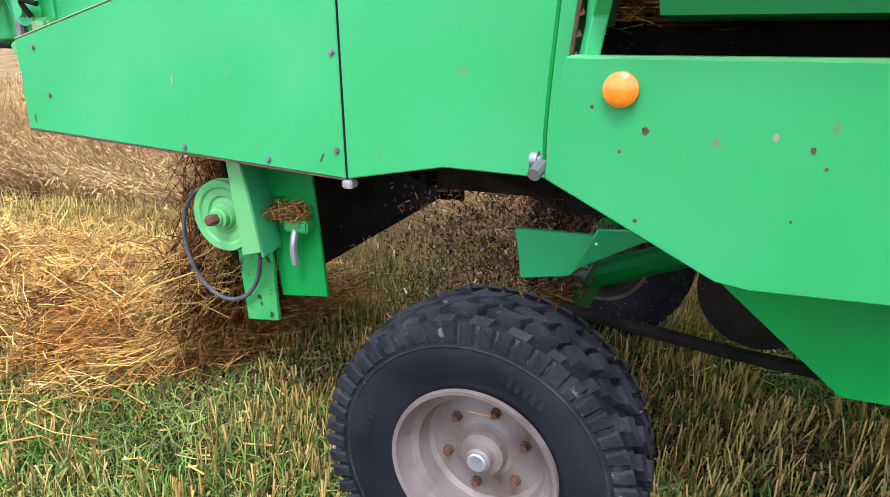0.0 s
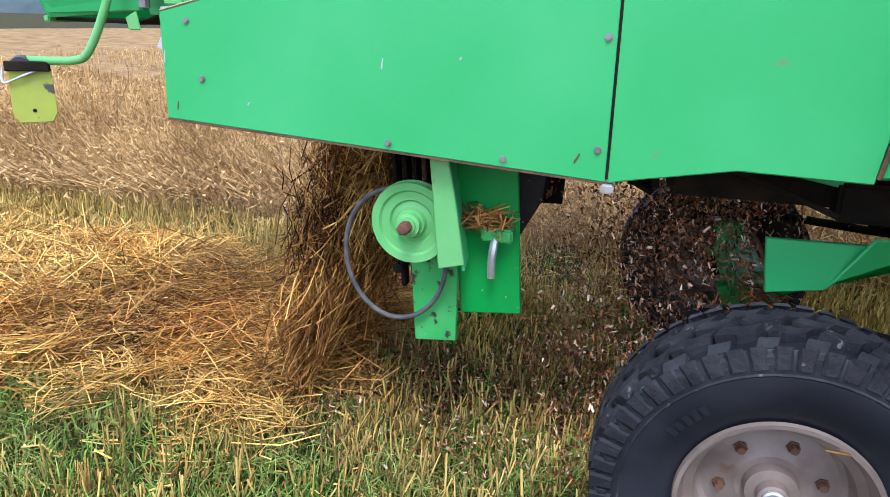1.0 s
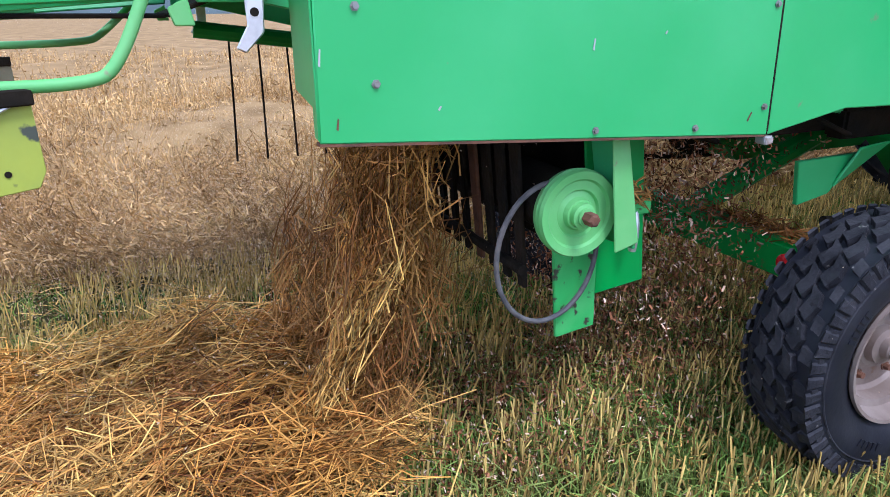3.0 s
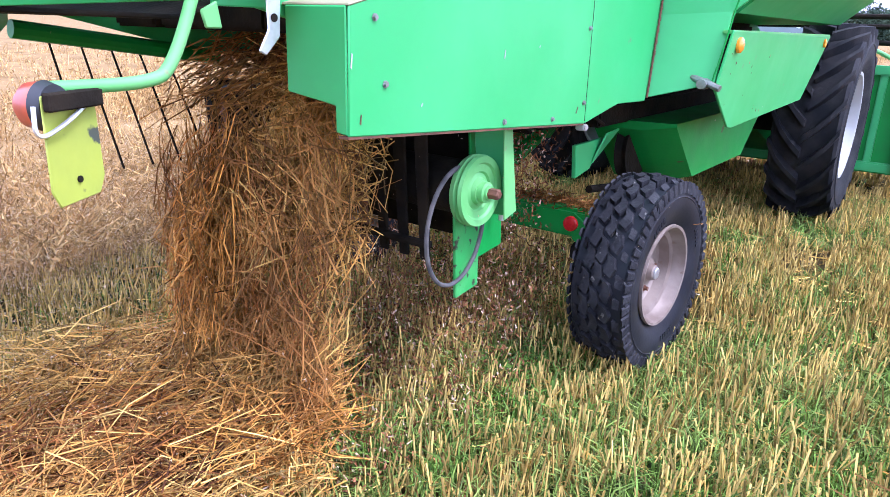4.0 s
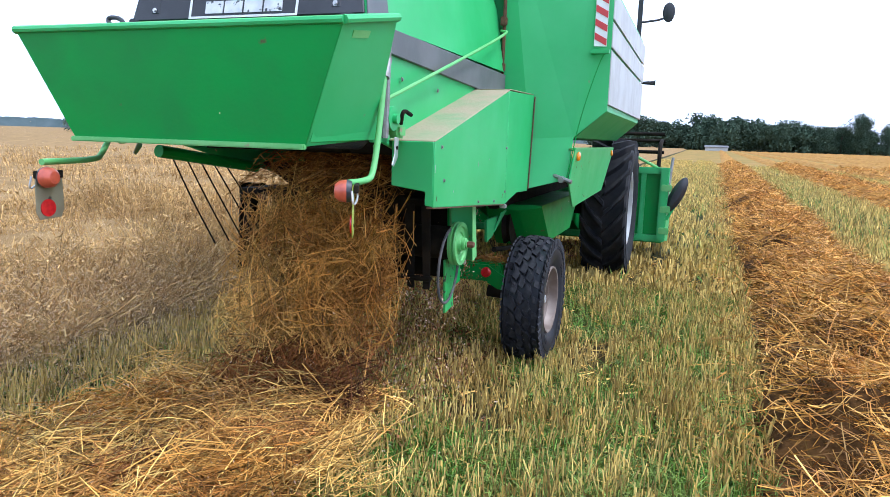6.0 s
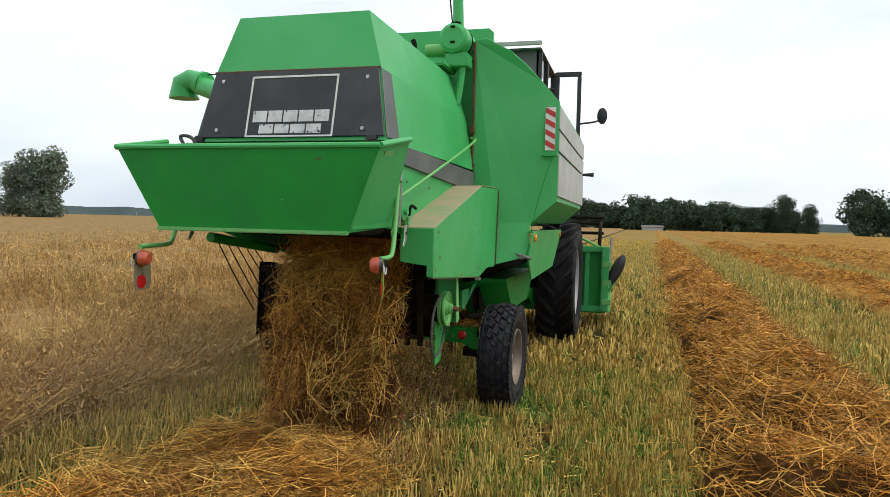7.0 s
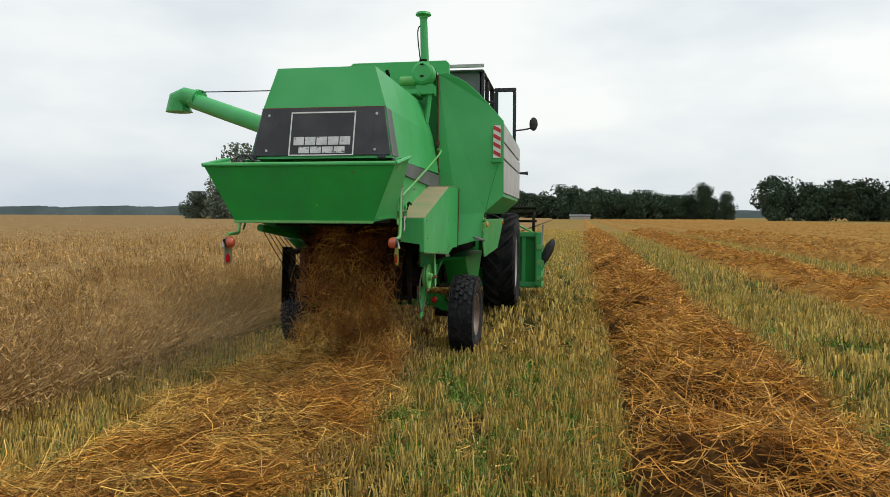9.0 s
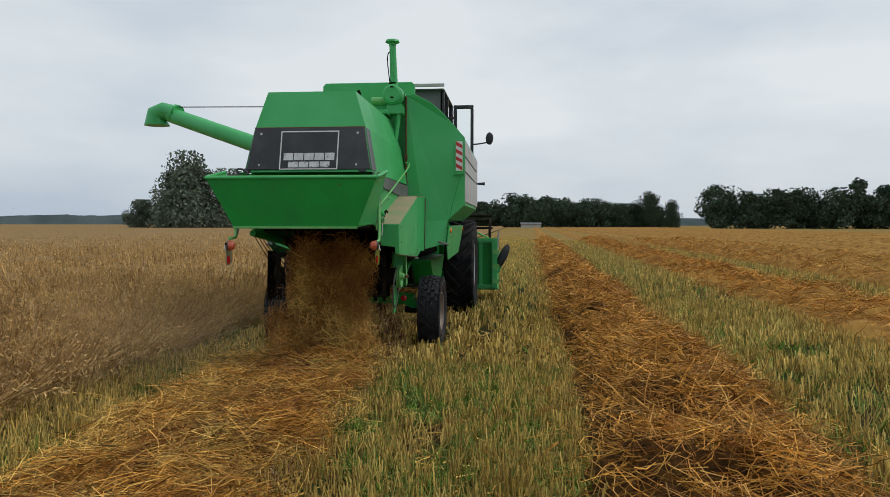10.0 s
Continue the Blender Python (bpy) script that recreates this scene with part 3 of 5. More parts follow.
def tree(x, y, high, wide, leaves, seed, label):
    r = np.random.default_rng(seed)
    root = tagged(new("tree"), label, "tree", "trees round the field")
    root.location = (x, y, 0)
    bm = tube([(0, 0, -0.3), (0.1, 0, high * 0.3), (0, 0.1, high * 0.75)], (wide * 0.07, wide * 0.02), 8)
    for a in range(5):
        tube([(0, 0, high * (0.22 + 0.09 * a)), (math.cos(a * 2.4) * wide * 0.4, math.sin(a * 2.4) * wide * 0.4, high * (0.4 + 0.09 * a))], (wide * 0.03, wide * 0.008), 6, bm)
    part("trunk", bm, BARK, root)
    v = np.concatenate([crown(r, 0, 0, high * 0.06, high, wide, leaves, wide * 0.036, 26), crown(r, 0, 0, 0.0, high * 0.5, wide * 0.9, leaves // 2, wide * 0.036, 14)])
    ob = new("crown", raw_mesh("crown", v, np.arange(len(v)).reshape(-1, 4), LEAF_HAZED if x < 0 else LEAF))
    ob.parent = root
    return root


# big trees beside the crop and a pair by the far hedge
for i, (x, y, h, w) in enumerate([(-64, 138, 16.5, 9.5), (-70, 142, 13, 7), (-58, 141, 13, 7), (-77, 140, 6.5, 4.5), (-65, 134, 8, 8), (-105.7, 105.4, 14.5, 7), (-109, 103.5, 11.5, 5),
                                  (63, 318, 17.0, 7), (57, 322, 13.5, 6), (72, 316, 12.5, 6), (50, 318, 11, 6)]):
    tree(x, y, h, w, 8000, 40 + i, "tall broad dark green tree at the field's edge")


def woods(name, centers, high, wide, leaves, size, mat, label):
    r = np.random.default_rng(len(centers) + int(high))
    out = [crown(r, x, y, 0.0, high * r.uniform(0.60, 1.08), wide * r.uniform(0.7, 1.2), leaves, size, 13) for x, y in centers]
    v = np.concatenate(out)
    return stuff(raw_mesh(name, v, np.arange(len(v)).reshape(-1, 4), mat), name, label, "wood")


wr = np.random.default_rng(3)
woods("far_wood", [(x, 318 + wr.uniform(-6, 14)) for x in np.concatenate([np.arange(-40, 46, 2.6), np.arange(-39, 46, 4)])], 15.0, 8.0, 1500, 0.5, LEAF, "dark green wood along the far field edge")
woods("far_wood", [(x, 330 + wr.uniform(-4, 8)) for x in np.concatenate([np.arange(36, 72, 2.4), np.arange(38, 71, 3.0)])], 11, 7.5, 1200, 0.5, LEAF, "lower dark green trees along the far edge")
woods("far_wood", [(x, 250 + wr.uniform(-6, 14) - (x - 80) * 0.3) for x in np.concatenate([np.arange(72, 190, 2.8), np.arange(73, 190, 4.4)])], 16.0, 8, 1500, 0.48, LEAF, "dark green wood beyond the straw rows")


def ridge(points, low, high, seed, label):
    """A long wooded rise on the horizon with an uneven crest."""
    pts = []
    for (x0, y0), (x1, y1) in zip(points, points[1:]):
        n = int(math.hypot(x1 - x0, y1 - y0) / 4)
        pts += [(x0 + (x1 - x0) * i / n, y0 + (y1 - y0) * i / n) for i in range(n)]
    p = np.array(pts)
    u = np.arange(len(p), dtype=float)
    crest = low + (high - low) * u / len(u) + 1.6 * bumps(u, u * 0.2, 0.09, seed) + 0.9 * bumps(u, u, 0.45, seed + 1) + np.random.default_rng(5).normal(0, 0.5, len(u))
    tang = np.gradient(p, axis=0)
    nrm = np.stack([-tang[:, 1], tang[:, 0]], 1) / np.linalg.norm(tang, axis=1, keepdims=True)
    levels = [(0, -1.0), (3, 0.62), (9, 0.9), (16, 1.0), (60, 0.9), (80, -0.1)]
    verts = np.stack([np.concatenate([p + nrm * d, (crest * h)[:, None]], 1) for d, h in levels], 1).reshape(-1, 3)
    k = len(levels)
    i, j = np.meshgrid(np.arange(len(p) - 1), np.arange(k - 1), indexing="ij")
    q = (i * k + j).ravel()
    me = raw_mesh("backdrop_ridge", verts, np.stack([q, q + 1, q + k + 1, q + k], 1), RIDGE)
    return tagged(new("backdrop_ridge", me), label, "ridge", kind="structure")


ridge([(520, 960), (-120, 930), (-900, 760), (-980, 500), (-620, 60), (-520, -500), (-260, -900), (400, -1000)], 9.0, 19.0, 2.0, "low wooded ridge on the horizon, tinted blue-green for haze")

shed = tagged(new("field_shed"), "low grey shed at the far field edge", "shed")
shed.location = (9.2, 296, 0)
part("wall", box(-4.2, 4.2, -2, 2, 0, 1.5, 0.02), PALE_GREY, shed)
part("roof", plate([(-4.5, -2.4, 1.5), (4.5, -2.4, 1.5), (4.5, 2.4, 2.2), (-4.5, 2.4, 2.2)], 0.15), GREY, shed)


# ---- the combine harvester: one thing, in its own space (y ahead, rear axle at y = 0) ----
combine = tagged(new("combine_harvester"), "large green combine harvester driving over stubble and dropping straw", "harvester")


def bolts(places, axis, parent, mat=STEEL, r=0.0075):
    for p in places:
        part("bolt", hex_bolt(p, axis, r, 0.008 if axis == "x" else -0.008), mat, parent)


def build_hood():
    """The straw hood: a long chamfered box with a black rear panel, a grey stripe along its foot and the body under it."""
    ring = lambda ys: [(-0.405, ys[0], 2.662), (0.425, ys[0], 2.662), (0.545, ys[1], 2.312), (0.62, ys[2], 1.90), (-0.55, ys[2], 1.90), (-0.49, ys[1], 2.312)]
    hood = part("straw_hood", loft([ring((-1.68, -1.79, -1.89)), ring((0.19, 0.19, 0.19))]), GREEN, combine, "green sheet straw hood")
    # black rear panel, 6 mm proud
    pts = [(-0.483, -1.796, 2.308), (-0.535, -1.888, 1.92), (0.61, -1.888, 1.92), (0.538, -1.796, 2.308)]
    rear = part("rear_panel", plate(pts, -0.012), BLACK, combine, "black rear panel with a framed pale badge")
    for s in (-1, 1):
        x0, x1 = (0.551, 0.627) if s > 0 else (-0.496, -0.557)
        part("corner_panel", plate([(x0, -1.79, 2.308), (x1, -1.89, 1.915), (x1, -1.69, 1.915), (x0, -1.64, 2.308)][::s], 0.008), GREY, combine, "dark grey corner panel")
    # badge: a pale frame and plain bars
    def on_rear(u, v, lift=0.016):
        f = (2.308 - v) / (2.308 - 1.92)
        return Vector((u, -1.796 - 0.092 * f - lift, v))
    def bar(u0, u1, v0, v1):
        return plate([on_rear(u0, v1), on_rear(u0, v0), on_rear(u1, v0), on_rear(u1, v1)], 0.004, 0)
    for q in ((-0.232, 0.308, 2.268, 2.279), (-0.232, 0.308, 1.922, 1.931), (-0.232, -0.222, 1.931, 2.268), (0.298, 0.308, 1.931, 2.268)):
        part("badge_frame", bar(*q), WHITE, rear)
    # two lines of plain pale blocks
    for u0, wide, count, v0, v1 in ((-0.195, 0.086, 5, 2.008, 2.074), (-0.148, 0.088, 4, 1.942, 1.994)):
        for k in range(count):
            part("badge_block", bar(u0 + (wide + 0.010) * k, u0 + (wide + 0.010) * k + wide, v0, v1), WORN_WHITE, rear, "worn pale block")
    for u in (-0.44, 0.46):
        part("latch_plate", plate([on_rear(u, 2.27, 0.014), on_rear(u, 1.95, 0.014), on_rear(u + 0.045, 1.95, 0.014), on_rear(u + 0.045, 2.27, 0.014)], 0.006), BLACK, rear)
        part("bolt", hex_bolt(on_rear(u + 0.02, 2.255, 0.016), "y", 0.008, -0.008), ZINC, rear)
        part("bolt", hex_bolt(on_rear(u + 0.02, 1.965, 0.016), "y", 0.008, -0.008), ZINC, rear)
    part("hood_edge", tube([(-0.49, -1.80, 2.312), (0.545, -1.80, 2.312)], 0.006, 8), RUST, hood)
    for s in (-1, 1):
        part("stripe_panel", side_plate([(-1.86, 1.90), (-1.86, 1.80), (0.17, 1.72), (0.17, 1.88)][::s], s * 0.632, s * 0.02), GREY, combine, "dark grey stripe panel")
        part("body_side", side_plate([(-1.80, 1.84), (-1.72, 1.42), (-1.2, 1.30), (0.17, 1.05), (0.17, 1.80)][::s], s * 0.615, s * 0.015), GREEN, combine, "green body side sheet")
        part("grab_rod", tube([(s * 0.66, -1.78, 1.60), (s * 0.68, -1.70, 1.63), (s * 0.70, 0.0, 2.13), (s * 0.62, 0.06, 2.15)], 0.009, 8), GREEN_PALE, combine, "faded green grab rod")
        bolts([(s * 0.625, y, 1.70 - 0.035 * (y + 1.6)) for y in (-1.55, -1.1, -0.65, -0.2)], "x", combine)
    # straw walkers and the inside of the hood, shade put into their colour
    for i in range(4):
        x0 = -0.56 + 0.285 * i
        bm = box(x0, x0 + 0.25, -1.42, 1.2, 1.36, 1.46, 0.01)
        for k in range(8):
            plate([(x0, -1.4 + 0.32 * k, 1.46), (x0 + 0.25, -1.4 + 0.32 * k, 1.46), (x0 + 0.25, -1.25 + 0.32 * k, 1.52), (x0, -1.25 + 0.32 * k, 1.52)], 0.006, 0, bm)
        part("straw_walker", bm, INNER, combine, "steel straw walker with shade in its dark colour")
    part("hood_rear_beam", box(-0.6, 0.6, -1.72, -1.62, 1.86, 1.9), GREEN_DARK, combine)
    part("inner_bulkhead", plate([(-0.6, -0.35, 1.35), (0.6, -0.35, 1.35), (0.6, -0.32, 1.02), (-0.6, -0.32, 1.02)], 0.02), INNER, combine, "steel bulkhead with shade in its dark colour")


def build_tail_chute():
    """The flared rear chute over the straw outlet."""
    rt, ft, rb, fb = (0.757, -2.333, 1.822), (0.764, -1.915, 1.898), (0.574, -2.272, 1.400), (0.635, -1.86, 1.43)
    m = lambda p: (-p[0], p[1], p[2])
    # The rear face takes the darker green; its shade is in the colour.
    chute = part("tail_chute", plate([(-0.725, -2.333, 1.822), (-0.505, -2.272, 1.404), rb, rt], 0.012), GREEN_DARK, combine, "green flared rear chute with shade in its colour")
    for s, f in ((1, lambda p: p), (-1, m)):
        if s < 0:
            rt, ft, rb, fb = (0.725, -2.333, 1.822), (0.735, -1.915, 1.898), (0.505, -2.272, 1.404), (0.57, -1.86, 1.43)
        part("chute_side", plate([f(q) for q in ((rt, rb, fb, ft) if s > 0 else (ft, fb, rb, rt))], 0.010), GREEN, chute)
        part("chute_gusset", plate([f(q) for q in [(rb[0] + 0.012, -2.264, 1.415), (fb[0] + 0.012, -1.86, 1.43), (fb[0] + 0.045, -1.84, 1.66), (rb[0] + 0.075, -2.278, 1.60)]][::s], 0.008), GREEN, chute)
        part("rim", tube([f(rt), f(ft)], 0.016, 8), GREEN, chute)
        part("chute_front", plate([f(q) for q in [(0.63, -1.84, 1.42), (0.63, -1.70, 1.42), (0.63, -1.70, 1.92), (0.64, -1.84, 1.90)]][::s], 0.02), GREEN, chute)
        part("hinge_bracket", box(*sorted((s * 0.50, s * 0.57)), -1.90, -1.86, 1.895, 1.935, 0.008), BLACK, chute)
        part("hinge_post", tube([f((0.672, -1.82, 1.44)), f((0.672, -1.80, 1.90))], 0.016, 8), STEEL, chute)
        bm = revolve([(0, 0), (0, 0.05), (0.03, 0.05), (0.03, 0.02), (0.05, 0.02), (0.05, 0)], f((0.66 if s > 0 else 0.71, -1.77, 1.52)), "x", 16)
        part("latch_disc", bm, GREEN, chute)
    bm = tube([(-0.725, -2.333, 1.822), (0.757, -2.333, 1.822)], 0.014, 8)
    part("rim", bm, GREEN, chute)
    part("bottom_lip", box(-0.508, 0.577, -2.292, -2.268, 1.390, 1.410, 0.004), GREEN_PALE, chute, "worn pale lower lip")
    part("chute_floor", plate([(-0.50, -2.26, 1.405), (0.56, -2.26, 1.405), (0.6, -1.9, 1.40), (-0.56, -1.9, 1.40)], 0.01), INNER, chute)
    part("chute_floor", plate([(-0.6, -1.9, 1.40), (0.6, -1.9, 1.40), (0.6, -1.62, 1.50), (-0.6, -1.62, 1.50)], 0.01), INNER, chute)
    part("rim_hook", tube([(-0.56, -2.0, 1.875), (-0.60, -1.99, 1.925), (-0.52, -1.99, 1.92), (-0.48, -2.0, 1.875)], 0.010, 8), BLACK, chute)
    part("rim_flange", plate([(-0.725, -2.338, 1.836), (0.757, -2.338, 1.836), (0.745, -2.29, 1.842), (-0.71, -2.29, 1.842)], 0.006), GREEN_PALE, chute)
    part("label_plate", plate([(0.752, -2.25, 1.80), (0.742, -2.25, 1.775), (0.745, -2.13, 1.79), (0.756, -2.13, 1.815)], 0.003, 0), GREEN_PALE, chute)


def build_side_guards():
    """The boxed belt guards on both flanks, in two sheets with a seam, and their dusty sloping lid."""
    for s in (1, -1):
        if s > 0:
            guard = part("belt_guard", side_plate([(-1.655, 1.148), (-0.4515, 1.071), (-0.4585, 1.728), (-1.65, 1.43)][::s], s * 0.83, s * 0.006), GREEN, combine, "light green guard sheet with bolts")
            second = part("guard_sheet", side_plate([(-0.4465, 1.071), (-0.165, 1.122), (0.112, 1.115), (0.186, 1.75), (-0.4535, 1.73)][::s], s * 0.83, s * 0.006), GREEN, combine, "light green guard sheet")
            part("guard_lid", plate([(s * 0.832, -1.652, 1.434), (s * 0.832, -0.456, 1.736), (s * 0.60, -0.456, 1.736), (s * 0.60, -1.652, 1.434)][::s], 0.006), DUSTY, combine, "sloping lid under a coat of dust")
            part("guard_lid", plate([(s * 0.832, -0.45, 1.742), (s * 0.832, 0.18, 1.756), (s * 0.60, 0.18, 1.756), (s * 0.60, -0.45, 1.742)][::s], 0.006), DUSTY, combine)
            part("guard_end", plate([(s * 0.826, -1.656, 1.43), (s * 0.63, -1.656, 1.43), (s * 0.63, -1.656, 1.235), (s * 0.79, -1.656, 1.215), (s * 0.79, -1.656, 1.155), (s * 0.826, -1.656, 1.15)][::s], 0.006), GREEN, combine, "stepped green end sheet")
            part("seam_strip", box(*sorted((s * 0.815, s * 0.828)), -0.457, -0.443, 1.08, 1.73, 0), INNER, guard)
            x = s * 0.831
            for y, z in ((-1.533, 1.26), (-1.569, 1.408), (-0.475, 1.401), (-0.475, 1.147), (-1.0, 1.125), (-0.7, 1.108)):
                part("bolt", hex_bolt((x, y, z), "x", 0.0065, s * 0.007), STEEL, guard)
            for y, z, dy, dz in ((-1.02, 1.31, 0.004, 0.022), (-0.53, 1.115, 0.012, 0.02), (-1.40, 1.20, 0.006, 0.006), (-0.82, 1.34, 0.005, 0.004), (-1.62, 1.175, 0.004, 0.02), (-1.648, 1.30, 0.004, 0.03)):
                part("scratch", plate([(0.832, y, z), (0.832, y + 0.004, z - 0.003), (0.832, y + dy + 0.003, z + dz), (0.832, y + dy, z + dz + 0.002)], 0.001, 0), PALE_GREY if z > 1.18 else RUST, guard)
            part("seam_latch", box(*sorted((s * 0.80, s * 0.838)), -0.462, -0.430, 1.045, 1.068, 0.004), ZINC, second)
            part("edge_strip", side_plate([(-1.655, 1.142), (-0.452, 1.066), (-0.452, 1.071), (-1.655, 1.148)][::s], s * 0.829, s * 0.03, 0), RUST, guard)
        # front cover over the drive side
        cover = part("side_cover", plate([(s * (1.08 + (z - 1.0) * 0.12), y, z) for y, z in [(0.205, 1.41), (0.165, 1.175), (0.50, 0.995), (0.56, 0.985), (2.05, 1.02), (2.42, 1.40)]][::s], 0.012), GREEN, combine, "scratched green side cover with an orange lamp")
        lamp = part("marker_lamp", revolve([(0, 0), (0, 0.032), (s * 0.012, 0.032), (s * 0.02, 0.022), (s * 0.022, 0)], (s * 1.123, 0.308, 1.354), "x", 24), ORANGE, cover, "round orange marker lamp")
        part("marker_lamp", revolve([(0, 0), (0, 0.026), (s * 0.012, 0.026), (s * 0.018, 0)], (s * 1.124, 2.25, 1.36), "x", 20), ORANGE, cover)
        chip_rng = random.Random(31 + s)
        for _ in range(16):   # chips in the cover's paint
            y, z, a = chip_rng.uniform(0.25, 1.5), chip_rng.uniform(1.03, 1.38), chip_rng.uniform(0.003, 0.009)
            x = s * (1.0805 + (z - 1.0) * 0.12)
            ring = [(x + s * 0.12 * a * math.sin(q) * chip_rng.uniform(0.6, 1), y + a * math.cos(q) * chip_rng.uniform(0.5, 1.2), z + a * math.sin(q)) for q in (0, 1.2, 2.4, 3.6, 5.0)]
            part("paint_chip", plate(ring[::s], 0.001, 0), chip_rng.choice((RUST, DUSTY, PALE_GREY)), cover)
        part("cover_edge", box(*sorted((s * 1.08, s * 1.128)), 0.21, 2.40, 1.398, 1.412, 0.003), GREEN_PALE, cover)
        part("knob", revolve([(0, 0), (0, 0.022), (-0.03, 0.022), (-0.03, 0.012), (-0.05, 0.012), (-0.05, 0.02), (-0.065, 0.02), (-0.065, 0)], (s * 1.05, 0.19, 1.20), "y", 12), STEEL, combine, "grey steel coupling knob")
        part("knob_arm", tube([(s * 0.98, 0.19, 1.225), (s * 1.06, 0.16, 1.205), (s * 1.12, 0.15, 1.185)], 0.014, 8), STEEL, combine)
        part("cable", tube([(s * 1.27, 0.26, 2.03), (s * 1.24, 0.24, 1.97), (s * 1.14, 0.20, 1.6), (s * 1.10, 0.165, 1.3), (s * 1.08, 0.16, 1.2)], 0.004, 6), GREEN_DARK, combine, "dark cable")
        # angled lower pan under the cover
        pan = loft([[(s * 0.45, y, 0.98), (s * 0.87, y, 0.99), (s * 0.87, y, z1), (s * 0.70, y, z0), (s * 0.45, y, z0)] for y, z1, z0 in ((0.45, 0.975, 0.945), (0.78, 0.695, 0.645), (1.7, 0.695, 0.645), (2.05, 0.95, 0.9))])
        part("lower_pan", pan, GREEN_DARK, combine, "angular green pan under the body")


def build_tank_and_cab():
    for s in (1, -1):
        wall = [(0.60, 1.46), (0.60, 2.97), (0.70, 2.985), (0.90, 2.88), (1.03, 2.77), (1.16, 2.63), (1.30, 2.47), (1.30, 1.66), (1.10, 1.48), (1.085, 1.20), (0.815, 1.125), (0.815, 1.46)]
        part("tank_end_wall", plate([(s * x, 0.2 - 0.17 * max(1.62 - z, 0) + 0.25 * max(x - 0.83, 0), z) for x, z in wall][::-s], 0.03), GREEN, combine, "tall green grain tank end sheet")
        sec = [(0.0, 1.46), (0.0, 2.97), (0.70, 2.98), (0.90, 2.875), (1.03, 2.765), (1.16, 2.625), (1.29, 2.465), (1.29, 1.66), (1.09, 1.48), (0.6, 1.47)]
        part("tank_flank", loft([[(s * x, y, z) for x, z in sec] for y in (0.36, 2.95)]), GREEN, combine, "green grain tank flank")
        zs = (1.69, 2.06, 2.24, 2.44)
        for a, b in zip(zs, zs[1:]):
            part("flank_panel", side_plate([(0.32, a + 0.01), (3.05, a + 0.01), (3.05, b - 0.01), (0.32, b - 0.01)][::s], s * 1.306, s * 0.012), PALE_GREY, combine, "pale grey ribbed flank panel")
        part("edge_bead", tube([(s * 0.605, 0.185, 1.5), (s * 0.605, 0.185, 2.95)], 0.012, 8), RUST, combine, "rusty seam bead")
        if s > 0:
            part("edge_bead", tube([(0.836, 0.116, 1.13), (0.836, 0.192, 1.74)], 0.005, 6), RUST, combine, "rusty seam bead")
        sign = part("warning_sign", plate([(s * 1.195, 0.25, 2.07), (s * 1.275, 0.27, 2.07), (s * 1.275, 0.27, 2.42), (s * 1.195, 0.25, 2.42)][::s], 0.004, 0), WHITE, combine, "red and white striped warning sign")
        for k in range(4):
            z = 2.085 + 0.087 * k
            part("red_stripe", plate([(s * 1.197, 0.247, z + 0.03), (s * 1.273, 0.266, z - 0.012), (s * 1.273, 0.266, z + 0.03), (s * 1.197, 0.247, z + 0.072)][::s], 0.002, 0), WARN_RED, sign)
        part("sign_clip", box(*sorted((s * 1.18, s * 1.30)), 0.22, 0.27, 2.02, 2.05, 0.004), GREEN, combine)
        for z in (1.62, 1.9, 2.2):
            part("hinge", box(*sorted((s * 0.585, s * 0.625)), 0.15, 0.19, z, z + 0.06, 0.006), RUST, combine)
    part("tank_extension", plate([(-0.62, 0.95, 2.95), (0.60, 0.95, 2.95), (0.60, 0.95, 3.24), (0.56, 0.95, 3.28), (-0.58, 0.95, 3.28), (-0.62, 0.95, 3.24)], 0.04), GREEN, combine, "green tank extension board")
    # air cleaner and intake stack
    drum = part("air_cleaner", revolve([(-0.12, 0), (-0.12, 0.09), (-0.10, 0.118), (0.0, 0.122), (0.02, 0.126), (0.03, 0.122), (0.34, 0.12), (0.36, 0.09), (0.36, 0)], (0.474, 0.08, 2.94), "y", 32), GREEN, combine, "round green air cleaner drum")
    part("clamp_band", revolve([(0.03, 0.121), (0.03, 0.129), (0.055, 0.129), (0.055, 0.121)], (0.474, 0.08, 2.94), "y", 32), INNER, drum)
    for dz in (0.075, -0.045):
        part("drum_clip", box(0.454, 0.494, -0.055, -0.035, 2.94 + dz, 2.955 + dz, 0.004), INNER, drum)
    stack = part("intake_pipe", tube([(0.46, 0.2, 3.0), (0.44, 0.2, 3.59)], (0.047, 0.038), 20), GREEN, combine, "green upright intake stack")
    part("stack_cap", revolve([(3.55, 0.04), (3.585, 0.05), (3.595, 0.085), (3.62, 0.075), (3.63, 0)], (0.44, 0.2, 0), "z", 24), GREEN, stack)
    part("stack_band", revolve([(3.10, 0.046), (3.10, 0.052), (3.12, 0.052), (3.12, 0.046)], (0.447, 0.2, 0), "z", 20), INNER, stack)
    part("stay", tube([(0.44, 0.18, 3.49), (0.385, 0.18, 3.47), (0.38, 0.18, 3.35), (0.42, 0.18, 3.05)], 0.006, 6), INNER, stack)
    part("drum_bracket", box(0.40, 0.59, 0.0, 0.17, 2.72, 2.83, 0.008), GREEN, combine)
    part("bracket_leg", tube([(0.54, 0.06, 2.76), (0.52, 0.06, 2.58), (0.50, 0.05, 2.42)], 0.028, 8), GREEN, combine)
    part("intake_pipe", tube([(0.2, 0.15, 2.89), (0.34, 0.15, 2.89), (0.47, 0.16, 2.88)], 0.05, 12), GREEN_PALE, combine)
